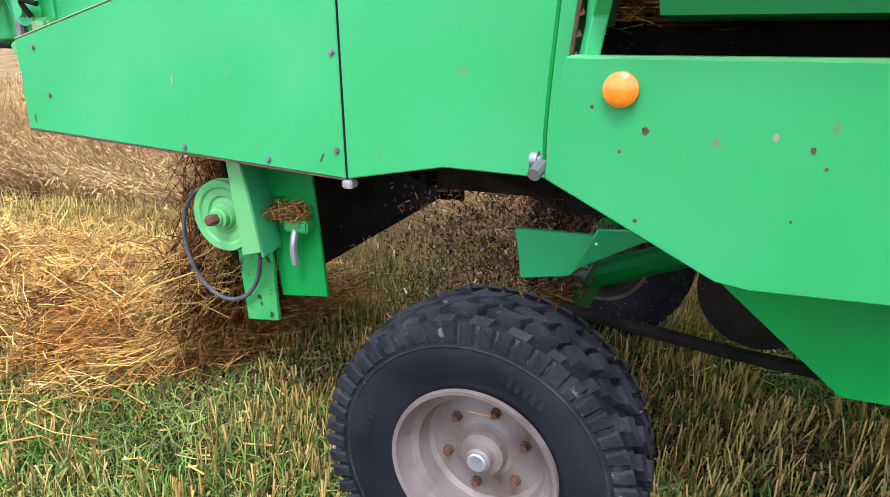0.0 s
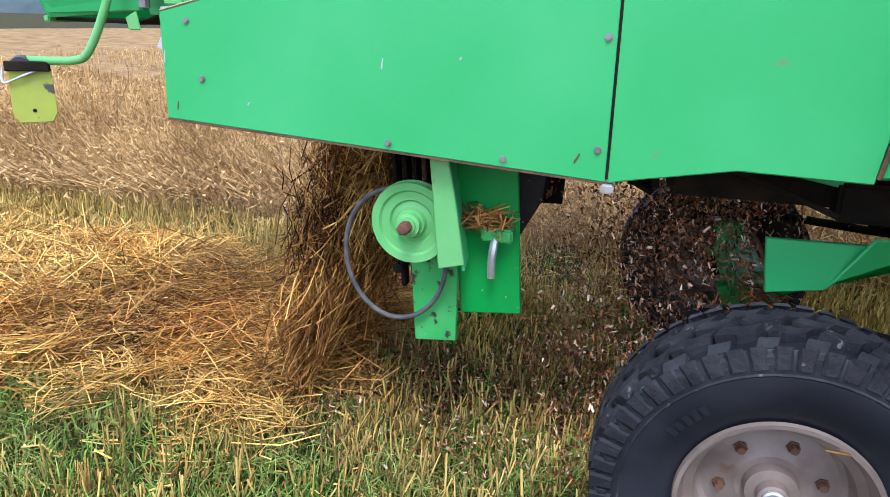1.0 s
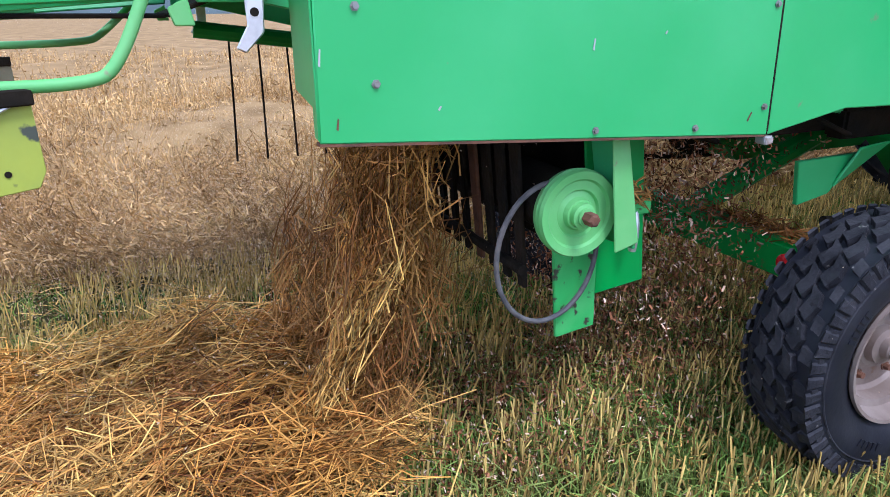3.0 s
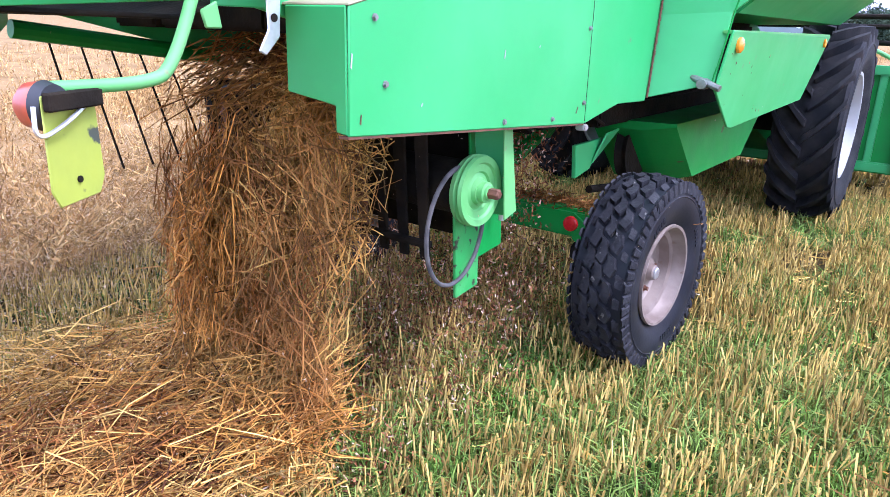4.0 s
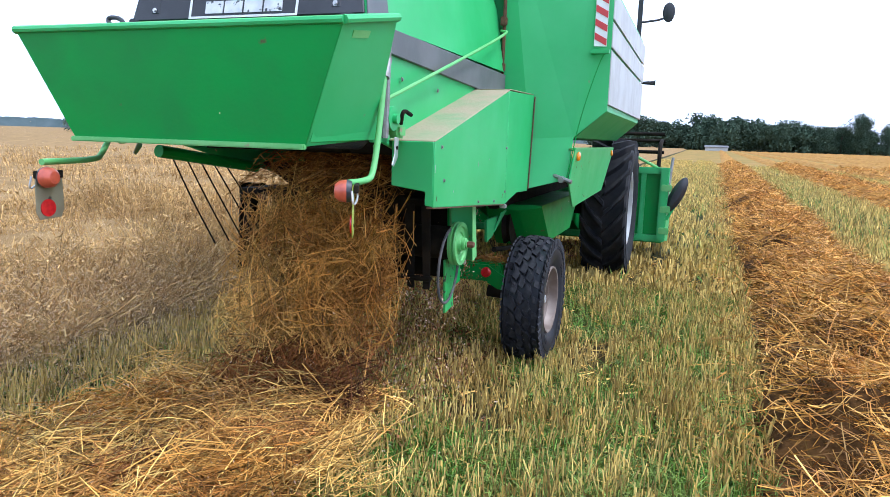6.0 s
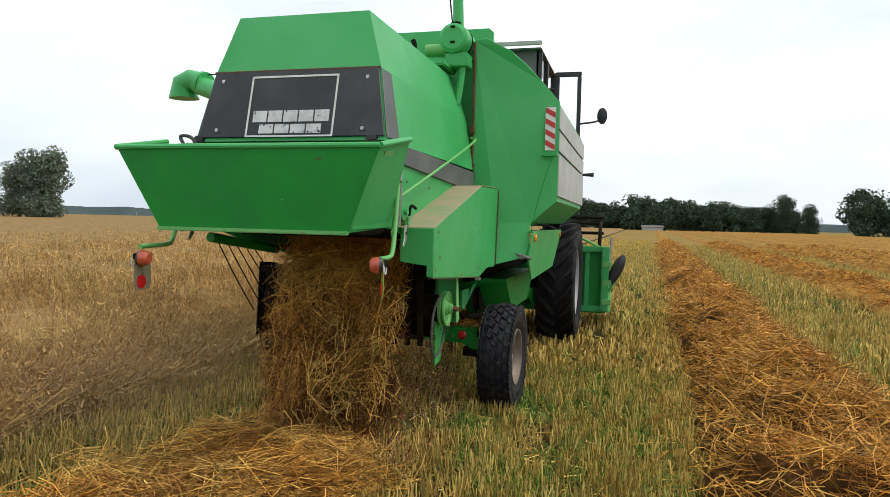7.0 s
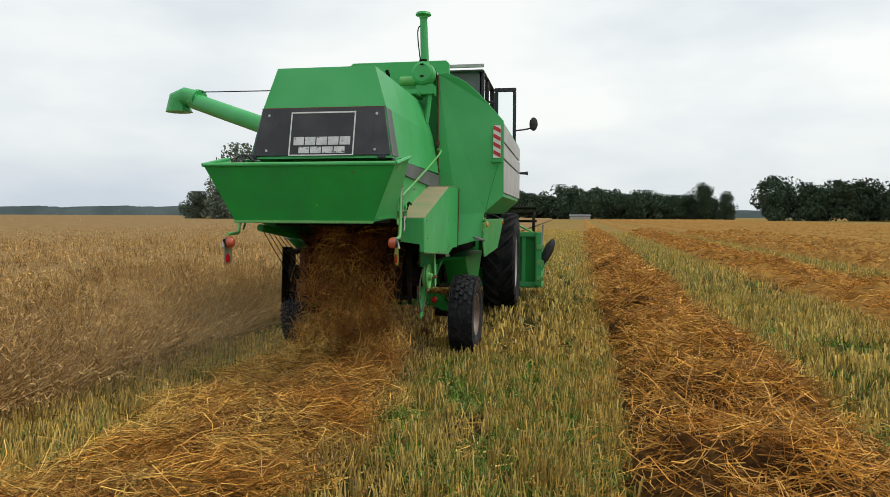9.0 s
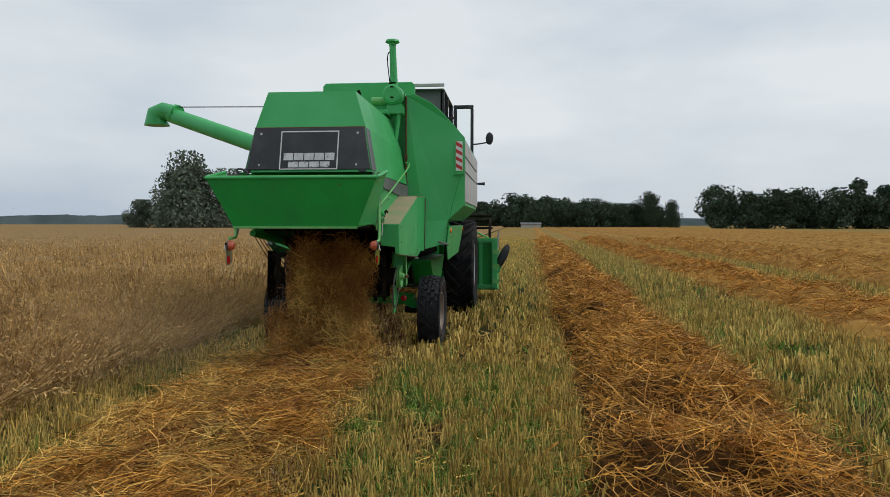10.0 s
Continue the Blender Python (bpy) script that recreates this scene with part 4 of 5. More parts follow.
    for k in range(9):
        z = 1.3 + 0.045 * k
        part("rust_spot", plate([(0.838, 0.118 + (z - 1.13) * 0.12, z), (0.838, 0.134 + (z - 1.13) * 0.12, z + 0.006), (0.838, 0.130 + (z - 1.13) * 0.12, z + 0.02)], 0.001, 0), RUST, combine)
    part("deck", box(-0.45, 0.45, -0.2, 0.2, 2.69, 2.74, 0.01), GREEN, combine)
    # unloading auger stretched out to the far side
    auger = part("unloading_auger", tube([(-0.7, 0.75, 2.20), (-3.17, 1.84, 3.04)], 0.112, 24), GREEN, combine, "long green unloading auger tube")
    spout = [[Vector((-3.070, 1.810, 3.045)) + Vector((0, 0.13 * math.cos(q), 0.13 * math.sin(q))) for q in [2 * math.pi * i / 24 for i in range(24)]],
             [Vector((-3.310, 1.900, 3.110)) + Vector((-0.03 * math.sin(q), 0.14 * math.cos(q), 0.135 * math.sin(q))) for q in [2 * math.pi * i / 24 for i in range(24)]],
             [Vector((-3.450, 1.950, 3.060)) + Vector((-0.13 * math.sin(q), 0.15 * math.cos(q), 0.10 * math.sin(q) + 0.01)) for q in [2 * math.pi * i / 24 for i in range(24)]],
             [Vector((-3.470, 1.960, 2.910)) + Vector((-0.19 * math.sin(q), 0.16 * math.cos(q), 0.0)) for q in [2 * math.pi * i / 24 for i in range(24)]]]
    part("spout", loft(spout), GREEN, auger, "green flat-cut auger spout")
    part("stay_wire", tube([(-3.110, 1.830, 3.160), (-0.5, 1.2, 3.02)], 0.007, 6), INNER, auger)
    part("flange", tube([(-3.070, 1.810, 3.045), (-3.120, 1.825, 3.060)], 0.142, 24), GREEN, auger)
    part("vent_pipe", tube([(-0.05, 0.6, 2.9), (-0.05, 0.6, 3.06), (-0.07, 0.6, 3.11)], 0.022, 10), INNER, combine)
    # cab
    cab = part("cab_rear_wall", plate([(-0.76, 2.85, 1.9), (0.76, 2.85, 1.9), (0.76, 2.85, 3.53), (-0.76, 2.85, 3.53)], 0.04), GREY, combine, "grey cab rear wall")
    part("cab_roof", box(-0.80, 0.80, 2.75, 4.4, 3.53, 3.545, 0.03), GREY, combine, "dark cab roof with a pale edge")
    part("roof_edge", box(-0.805, 0.805, 2.73, 2.757, 3.57, 3.62, 0.006), PALE_GREY, combine)
    for x in (-0.76, 0.76):
        for y in (2.88, 3.5, 4.35):
            part("cab_post", box(x - 0.035, x + 0.035, y - 0.03, y + 0.03, 1.9, 3.54, 0.008), BLACK, combine)
        part("cab_side_glass", box(x - 0.006, x + 0.006, 2.96, 3.47, 2.45, 3.51, 0), GLASS, combine)
        part("cab_sill", box(x - 0.03, x + 0.03, 2.9, 4.38, 1.88, 2.43, 0.01), BLACK, combine)
    part("windscreen", box(-0.74, 0.74, 4.34, 4.35, 2.2, 3.51, 0), GLASS, combine)
    part("cab_floor", box(-0.78, 0.78, 2.75, 4.4, 1.78, 1.88, 0.02), GREY, combine)
    # cab door swung open
    door = part("cab_door", box(0.88, 1.215, 3.50, 3.54, 3.35, 3.41, 0.008), BLACK, combine, "open cab door with a black frame")
    for q in ((0.88, 0.94, 1.9, 3.35), (1.165, 1.215, 1.9, 3.35), (0.94, 1.165, 1.9, 2.3)):
        part("door_frame", box(q[0], q[1], 3.50, 3.54, q[2], q[3], 0.008), BLACK, door)
    part("door_glass", box(0.94, 1.165, 3.515, 3.522, 2.3, 3.35, 0), GLASS, door)
    part("door_hinge", tube([(0.76, 3.5, 3.2), (0.90, 3.52, 3.2)], 0.015, 6), BLACK, door)
    for s in (1, -1):
        part("mirror_arm", tube([(s * 1.2, 3.7, 2.78), (s * 1.40, 3.7, 2.80), (s * 1.47, 3.7, 2.84)], 0.012, 8), BLACK, combine)
        mirror = part("mirror", loft([[(s * 1.475 + math.cos(a) * w, y + 0.3, 2.875 + math.sin(a) * h) for a in [2 * math.pi * i / 20 for i in range(20)]] for y, w, h in ((3.38, 0.05, 0.09), (3.39, 0.065, 0.105), (3.43, 0.06, 0.10), (3.46, 0.03, 0.05))]), BLACK, combine, "black oval mirror")
        part("side_light", tube([(s * 1.28, 3.2, 2.085), (s * 1.37, 3.2, 2.085), (s * 1.42, 3.2, 2.085)], (0.012, 0.03), 10), BLACK, combine)


def build_underbody():
    part("sieve_box", box(-0.58, 0.58, -0.30, 2.4, 1.0, 1.42, 0.02), INNER, combine, "sieve box with shade in its dark colour")
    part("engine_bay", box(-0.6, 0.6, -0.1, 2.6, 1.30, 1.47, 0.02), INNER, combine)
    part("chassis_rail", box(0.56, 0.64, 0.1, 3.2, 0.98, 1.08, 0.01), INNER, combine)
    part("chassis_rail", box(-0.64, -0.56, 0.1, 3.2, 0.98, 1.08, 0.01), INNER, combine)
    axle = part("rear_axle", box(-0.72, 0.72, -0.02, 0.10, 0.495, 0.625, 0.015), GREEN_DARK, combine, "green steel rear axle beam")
    for s in (1, -1):
        part("steering_arm", loft([[(s * 0.62, y, 0.61), (s * 0.80, y, 0.50), (s * 0.80, y, 0.40), (s * 0.62, y, 0.49)] for y in (-0.03, 0.09)]), GREEN_DARK, axle)
        part("reflector", revolve([(0, 0), (0, 0.035), (-0.012, 0.034), (-0.016, 0.026), (-0.016, 0)], (s * 0.61, -0.031, 0.562), "y", 24), RED, axle, "round red reflector")
        part("stub_axle", tube([(s * 0.62, 0, 0.43), (s * (0.93 if s > 0 else 0.80), 0, 0.42)], 0.04, 14), INNER, axle)
        part("axle_hanger", plate([(s * 0.605, -0.04, 0.915), (s * 0.605, -0.02, 0.765), (s * 0.605, 0.12, 0.79), (s * 0.605, 0.24, 0.92)][::s], s * 0.02), GREEN, combine, "green hanger plate")
        part("hanger_brace", plate([(s * 0.61, 0.13, 0.81), (s * 0.61, 0.34, 0.925), (s * 0.64, 0.34, 0.955), (s * 0.64, 0.20, 0.945)][::s], 0.01), GREEN, combine)
        part("tie_rod", tube([(s * 0.62, 0.1, 0.70), (s * 0.66, 0.9, 0.62), (s * 0.7, 2.2, 0.7)], 0.018, 10), INNER, combine)
        part("drive_pulley", revolve([(-0.03, 0), (-0.03, 0.16), (0, 0.135), (0.03, 0.16), (0.03, 0.0)], (s * 0.60, 0.62, 0.83), "x", 32), INNER, combine, "dark grooved pulley")
        part("hose", tube([(s * 0.62, -0.36, 1.06), (s * 0.64, -0.28, 1.12), (s * 0.66, -0.15, 1.10), (s * 0.66, 0.1, 1.0)], 0.008, 8), INNER, combine)
    part("drawbar", tube([(0, -0.05, 0.53), (0, 0.9, 0.9)], 0.05, 10), GREEN_DARK, combine)
    part("front_axle", box(-0.85, 0.85, 3.30, 3.54, 0.66, 0.88, 0.03), INNER, combine)
    part("drop_tray", plate([(-0.55, -0.9, 1.28), (0.55, -0.9, 1.28), (0.55, -0.33, 1.0), (-0.55, -0.33, 1.0)], 0.015), INNER, combine)
    # chopper bracket with its pulley, strap and hanging belt
    for s in (1,):
        brk = part("chopper_bracket", plate([(0.635, -0.90, 1.14), (0.635, -0.84, 0.60), (0.635, -0.66, 0.62), (0.635, -0.70, 1.13)], 0.012), GREEN_DARK, combine, "green bracket plate")
        part("bracket_web", plate([(0.64, -0.88, 1.12), (0.765, -0.86, 1.12), (0.765, -0.80, 0.78), (0.64, -0.82, 0.78)], 0.01), GREEN, brk)
        part("bracket_foot", plate([(0.66, -0.995, 0.80), (0.66, -0.975, 0.50), (0.66, -0.845, 0.515), (0.66, -0.85, 0.80)], 0.014), WORN_GREEN, brk, "chipped green foot plate")
        part("strap", plate([(0.775, -0.91, 1.13), (0.775, -0.875, 0.78), (0.775, -0.80, 0.80), (0.775, -0.86, 1.12)], 0.006), GREEN_PALE, brk, "pale green steel strap")
        part("clip", tube([(0.672, -0.74, 0.86), (0.69, -0.745, 0.80), (0.68, -0.745, 0.74)], 0.012, 8), ZINC, brk)
        part("clip_block", box(0.635, 0.685, -0.78, -0.69, 0.845, 0.885, 0.006), WORN_GREEN, brk)
        caught_rng = np.random.default_rng(77)
        caught = new("caught_straw", loose_straw("caught_straw", caught_rng, np.array([0.66, -0.775, 0.905]) + caught_rng.normal(0, 1, (150, 3)) * np.array([0.014, 0.028, 0.012]), STRAW_BROWN, 0.06, flat=0.5))
        caught.parent = combine
        caught["kind"], caught["label"] = "stuff", "brown straw caught on the bracket"
        grime = new("caught_straw", loose_straw("caught_straw", caught_rng, np.array([0.0, 0.03, 0.645]) + caught_rng.normal(0, 1, (300, 3)) * np.array([0.22, 0.03, 0.012]) + np.array([0.5, 0, 0]), STRAW_BROWN, 0.07, flat=0.4))
        grime.parent = combine
        grime["kind"], grime["label"] = "stuff", "brown straw lying on the rear axle"
        pul = part("belt_pulley", revolve([(-0.03, 0.0), (-0.03, 0.114), (-0.012, 0.118), (-0.004, 0.100), (0.004, 0.118), (0.016, 0.114), (0.014, 0.094), (0.006, 0.088), (0.006, 0.065), (-0.002, 0.06), (0.004, 0.045), (0.018, 0.04), (0.018, 0.0)], (0.725, -0.968, 0.891), "x", 48), GREEN_PALE, combine, "pale green belt pulley")
        part("pulley_hub", revolve([(0, 0.0), (0, 0.034), (0.02, 0.034), (0.022, 0.024), (0.03, 0.024), (0.03, 0)], (0.743, -0.968, 0.891), "x", 24), GREEN_PALE, pul)
        part("shaft_end", revolve([(0, 0), (0, 0.018), (0.045, 0.018), (0.05, 0.012), (0.05, 0)], (0.76, -0.968, 0.891), "x", 6), RUST, pul, "rusty shaft end")
        loop = [(0.69 + 0.01 * math.sin(a), -1.03 + 0.155 * math.cos(a), 0.775 + 0.20 * math.sin(a)) for a in [2 * math.pi * i / 40 for i in range(41)]]
        part("drive_belt", tube(loop, 0.0075, 8, rounded=0), BELT, combine, "worn grey drive belt hanging in a loop")
        part("chopper_drum", revolve([(-0.6, 0), (-0.6, 0.09), (0.68, 0.09), (0.68, 0)], (0, -0.95, 0.889), "x", 24), INNER, combine)
        # the rotor's cage: hanging bars before a back sheet, coloured dark for shade
        part("cage_sheet", plate([(-0.58, -0.74, 1.12), (0.58, -0.74, 1.12), (0.58, -0.78, 0.66), (-0.58, -0.78, 0.66)], 0.012), INNER, combine, "cage sheet with shade in its dark colour")
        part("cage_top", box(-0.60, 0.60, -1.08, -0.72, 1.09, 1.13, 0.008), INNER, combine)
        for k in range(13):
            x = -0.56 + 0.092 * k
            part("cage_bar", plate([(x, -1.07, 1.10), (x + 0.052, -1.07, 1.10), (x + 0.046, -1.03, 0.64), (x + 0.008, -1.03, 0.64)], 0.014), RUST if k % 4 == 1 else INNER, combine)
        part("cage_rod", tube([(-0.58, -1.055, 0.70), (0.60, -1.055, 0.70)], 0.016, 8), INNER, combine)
        part("far_bracket", plate([(-0.70, -0.93, 1.15), (-0.70, -0.97, 0.62), (-0.70, -0.70, 0.63), (-0.70, -0.68, 1.13)][::-1], 0.012), INNER, combine)
    # spring tines of the straw rake under the chute
    bar = part("rake_bar", tube([(-0.53, -1.78, 1.345), (-0.50, -1.05, 1.25)], 0.03, 10), GREEN_DARK, combine, "dark green rake bar")
    for k in range(5):
        y = -1.66 + 0.105 * k
        part("tine", tube([(-0.555, y, 1.31 - 0.014 * k), (-0.42, y - 0.02, 1.1), (-0.275, y - 0.045, 0.91)], 0.004, 6), INNER, bar, "thin dark spring tine")


def turned(bm, at, way):
    """Moves a shape made along +x at the origin to a place, its axis along way."""
    bmesh.ops.transform(bm, matrix=Matrix.Translation(at) @ Matrix.Rotation(math.atan2(way[1], way[0]), 4, "Z"), verts=bm.verts[:])
    return bm


def build_rear_lamps():
    """Two swivelled lamp boards on bent arms: lens and reflector look inwards and back."""
    for s, path, mid in ((1, [(0.665, -1.80, 1.80), (0.69, -1.90, 1.52), (0.71, -2.0, 1.30), (0.714, -2.06, 1.277), (0.716, -2.245, 1.277)], Vector((0.733, -2.215, 0))),
                         (-1, [(-0.64, -1.80, 1.80), (-0.64, -1.90, 1.50), (-0.57, -2.08, 1.33), (-0.54, -2.14, 1.31), (-0.46, -2.47, 1.31)], Vector((-0.49, -2.42, 0)))):
        n, u = (Vector((-0.9, -0.43, 0)), Vector((0.43, -0.9, 0))) if s > 0 else (Vector((0.999, 0.03, 0)), Vector((0.03, -0.999, 0)))
        arm = part("lamp_arm", tube(path, 0.0125, 12), GREEN_PALE, combine, "bent pale green lamp arm")
        at = lambda a, z, d=0.0: mid + u * a + n * d + Vector((0, 0, z))
        outline = [(-0.062, 1.27), (-0.066, 1.12), (-0.05, 1.09), (0.05, 1.085), (0.066, 1.115), (0.062, 1.27)]
        part("lamp_board", plate([at(a, z) for a, z in outline], 0.004), YELLOW if s > 0 else FADED, arm, "chipped yellow-green lamp board" if s > 0 else "faded dusty lamp board")
        part("board_clip", plate([at(a, z, -0.006) for a, z in ((-0.064, 1.275), (-0.064, 1.245), (0.064, 1.245), (0.064, 1.275))], 0.016), INNER, arm, "dark clip")
        part("lamp_housing", turned(revolve([(0, 0), (0, 0.036), (0.018, 0.042), (0.018, 0)], (0, 0, 0), "x", 24), at(0.025, 1.25, 0.002), n), BLACK, arm, "black lamp housing")
        part("rear_lamp", turned(revolve([(0.018, 0), (0.018, 0.041), (0.045, 0.037), (0.06, 0.024), (0.064, 0)], (0, 0, 0), "x", 28), at(0.025, 1.25, 0.002), n), LAMP_RED, arm, "faded orange-red rear lamp")
        part("lamp_reflector", turned(revolve([(0, 0), (0, 0.034), (0.006, 0.034), (0.009, 0)], (0, 0, 0), "x", 24), at(0.012, 1.13, 0.002), n), RED, arm, "round red reflector")
        part("lamp_wire", tube([at(-0.03, 1.25, -0.012), at(0.03, 1.225, -0.02), at(0.085, 1.20, -0.005), at(0.075, 1.255, 0.0)], 0.004, 6), ZINC, arm)
        part("board_hole", turned(revolve([(0, 0), (0, 0.006), (-0.003, 0.006), (-0.003, 0)], (0, 0, 0), "x", 10), at(0.0, 1.125, -0.004), n), INNER, arm)
        f = lambda x, y, z: (s * x, y, z)
        hook = part("hook", plate([f(0.69, -1.715, 1.445), f(0.69, -1.755, 1.445), f(0.69, -1.753, 1.375), f(0.69, -1.78, 1.33), f(0.69, -1.76, 1.32), f(0.69, -1.72, 1.36)][::s], 0.006), ZINC, combine, "pale zinc hook plate with a hole")
        part("hook_hole", turned(revolve([(0, 0), (0, 0.009), (0.002, 0.009), (0.002, 0)], (0, 0, 0), "x", 12), f(0.6905, -1.737, 1.40), (s, 0)), INNER, hook)
        part("coupling_block", box(*sorted((s * 0.64, s * 0.70)), -1.74, -1.66, 1.44, 1.50, 0.012), GREEN_PALE, combine)
        part("coupling_handle", tube([f(0.70, -1.72, 1.50), f(0.72, -1.75, 1.56), f(0.72, -1.66, 1.54)], 0.009, 8), INNER, combine)
        part("arm_clamp", tube([f(0.668, -1.80, 1.76), f(0.675, -1.84, 1.68)], 0.021, 10), STEEL, arm)
        part("lug", plate([f(0.665, -1.86, 1.43), f(0.665, -1.90, 1.41), f(0.665, -1.89, 1.375), f(0.665, -1.85, 1.375)][::s], 0.008), GREEN_PALE, combine)


def build_header():
    part("feeder_house", loft([[(-0.55, y, z0), (0.55, y, z0), (0.55, y, z1), (-0.55, y, z1)] for y, z0, z1 in ((2.5, 0.95, 1.60), (4.35, 0.35, 1.0))]), GREEN_DARK, combine, "green feeder house")
    part("header_trough", plate([(-1.56, 4.4, 0.25), (1.56, 4.4, 0.25), (1.56, 4.4, 1.12), (-1.56, 4.4, 1.12)], 0.03), GREEN_DARK, combine, "green header back sheet")
    part("header_floor", plate([(-1.56, 4.4, 0.25), (-1.56, 5.4, 0.16), (1.56, 5.4, 0.16), (1.56, 4.4, 0.25)], 0.02), GREEN_DARK, combine)
    part("header_beam", box(-1.60, 1.60, 4.33, 4.40, 1.10, 1.18, 0.01), GREEN, combine)
    part("header_foot", box(-1.60, 1.60, 4.34, 4.40, 0.27, 0.35, 0.01), GREEN, combine)
    for s in (1, -1):
        part("header_end", side_plate([(4.30, 0.29), (5.5, 0.14), (5.7, 0.5), (5.1, 1.1), (4.30, 1.18)][::s], s * 1.60, s * 0.04), GREEN, combine, "green header end sheet")
        part("end_post", box(*sorted((s * 1.50, s * 1.60)), 4.26, 4.33, 0.29, 1.18, 0.012), GREEN, combine)
        part("divider", loft([[(s * (1.70 + math.cos(a) * w + math.sin(a) * h * 0.4), y, 0.86 + math.sin(a) * h) for a in [2 * math.pi * i / 20 for i in range(20)]] for y, w, h in ((4.28, 0.04, 0.12), (4.33, 0.085, 0.215), (4.37, 0.085, 0.215), (4.42, 0.03, 0.1))]), BLACK, combine, "black oval crop divider shield")
        part("divider_stem", tube([(s * 1.60, 4.35, 0.55), (s * 1.68, 4.35, 0.72)], 0.02, 8), GREEN, combine)
        part("reel_arm", tube([(s * 1.46, 4.40, 1.15), (s * 1.46, 4.5, 1.5), (s * 1.46, 5.2, 1.5)], 0.025, 8), INNER, combine)
    for z, y in ((1.58, 4.55), (1.50, 4.85), (1.36, 4.7)):
        part("reel_bar", tube([(-1.5, y, z), (1.5, y, z)], 0.022, 8), INNER, combine)
    for k in range(5):
        x = -1.3 + 0.65 * k
        part("header_rib", box(x - 0.03, x + 0.03, 4.36, 4.41, 0.27, 1.12, 0.008), GREEN, combine)
    for k in range(3):
        part("end_bracket", box(1.52, 1.64, 4.24, 4.30, 0.38 + 0.26 * k, 0.46 + 0.26 * k, 0.01), GREEN_PALE, combine)
    part("lift_ram", tube([(1.56, 4.28, 0.42), (1.62, 4.5, 1.3)], 0.018, 10), STEEL, combine, "bare steel lift ram")
    part("ladder_rail", tube([(0.62, 4.3, 1.1), (1.0, 4.3, 1.4), (1.5, 4.4, 1.15)], 0.018, 8), GREEN_PALE, combine)


def tyre_mesh(radius, half, rim_r, blocks, depth, agri=False):
    """A tyre round x: a rounded carcass with raised tread blocks or slanting lugs."""
    sh = half * 0.86
    prof = [(-half * 0.72, rim_r), (-half * 0.97, rim_r + (radius - rim_r) * 0.28), (-half, rim_r + (radius - rim_r) * 0.55), (-half * 0.95, radius * 0.90), (-sh, radius * 0.965 - depth * 0.4),
            (-half * 0.5, radius - depth), (0, radius - depth * 0.8), (half * 0.5, radius - depth), (sh, radius * 0.965 - depth * 0.4), (half * 0.95, radius * 0.90),
            (half, rim_r + (radius - rim_r) * 0.55), (half * 0.97, rim_r + (radius - rim_r) * 0.28), (half * 0.72, rim_r)]
    return revolve(prof, (0, 0, 0), "x", 72)


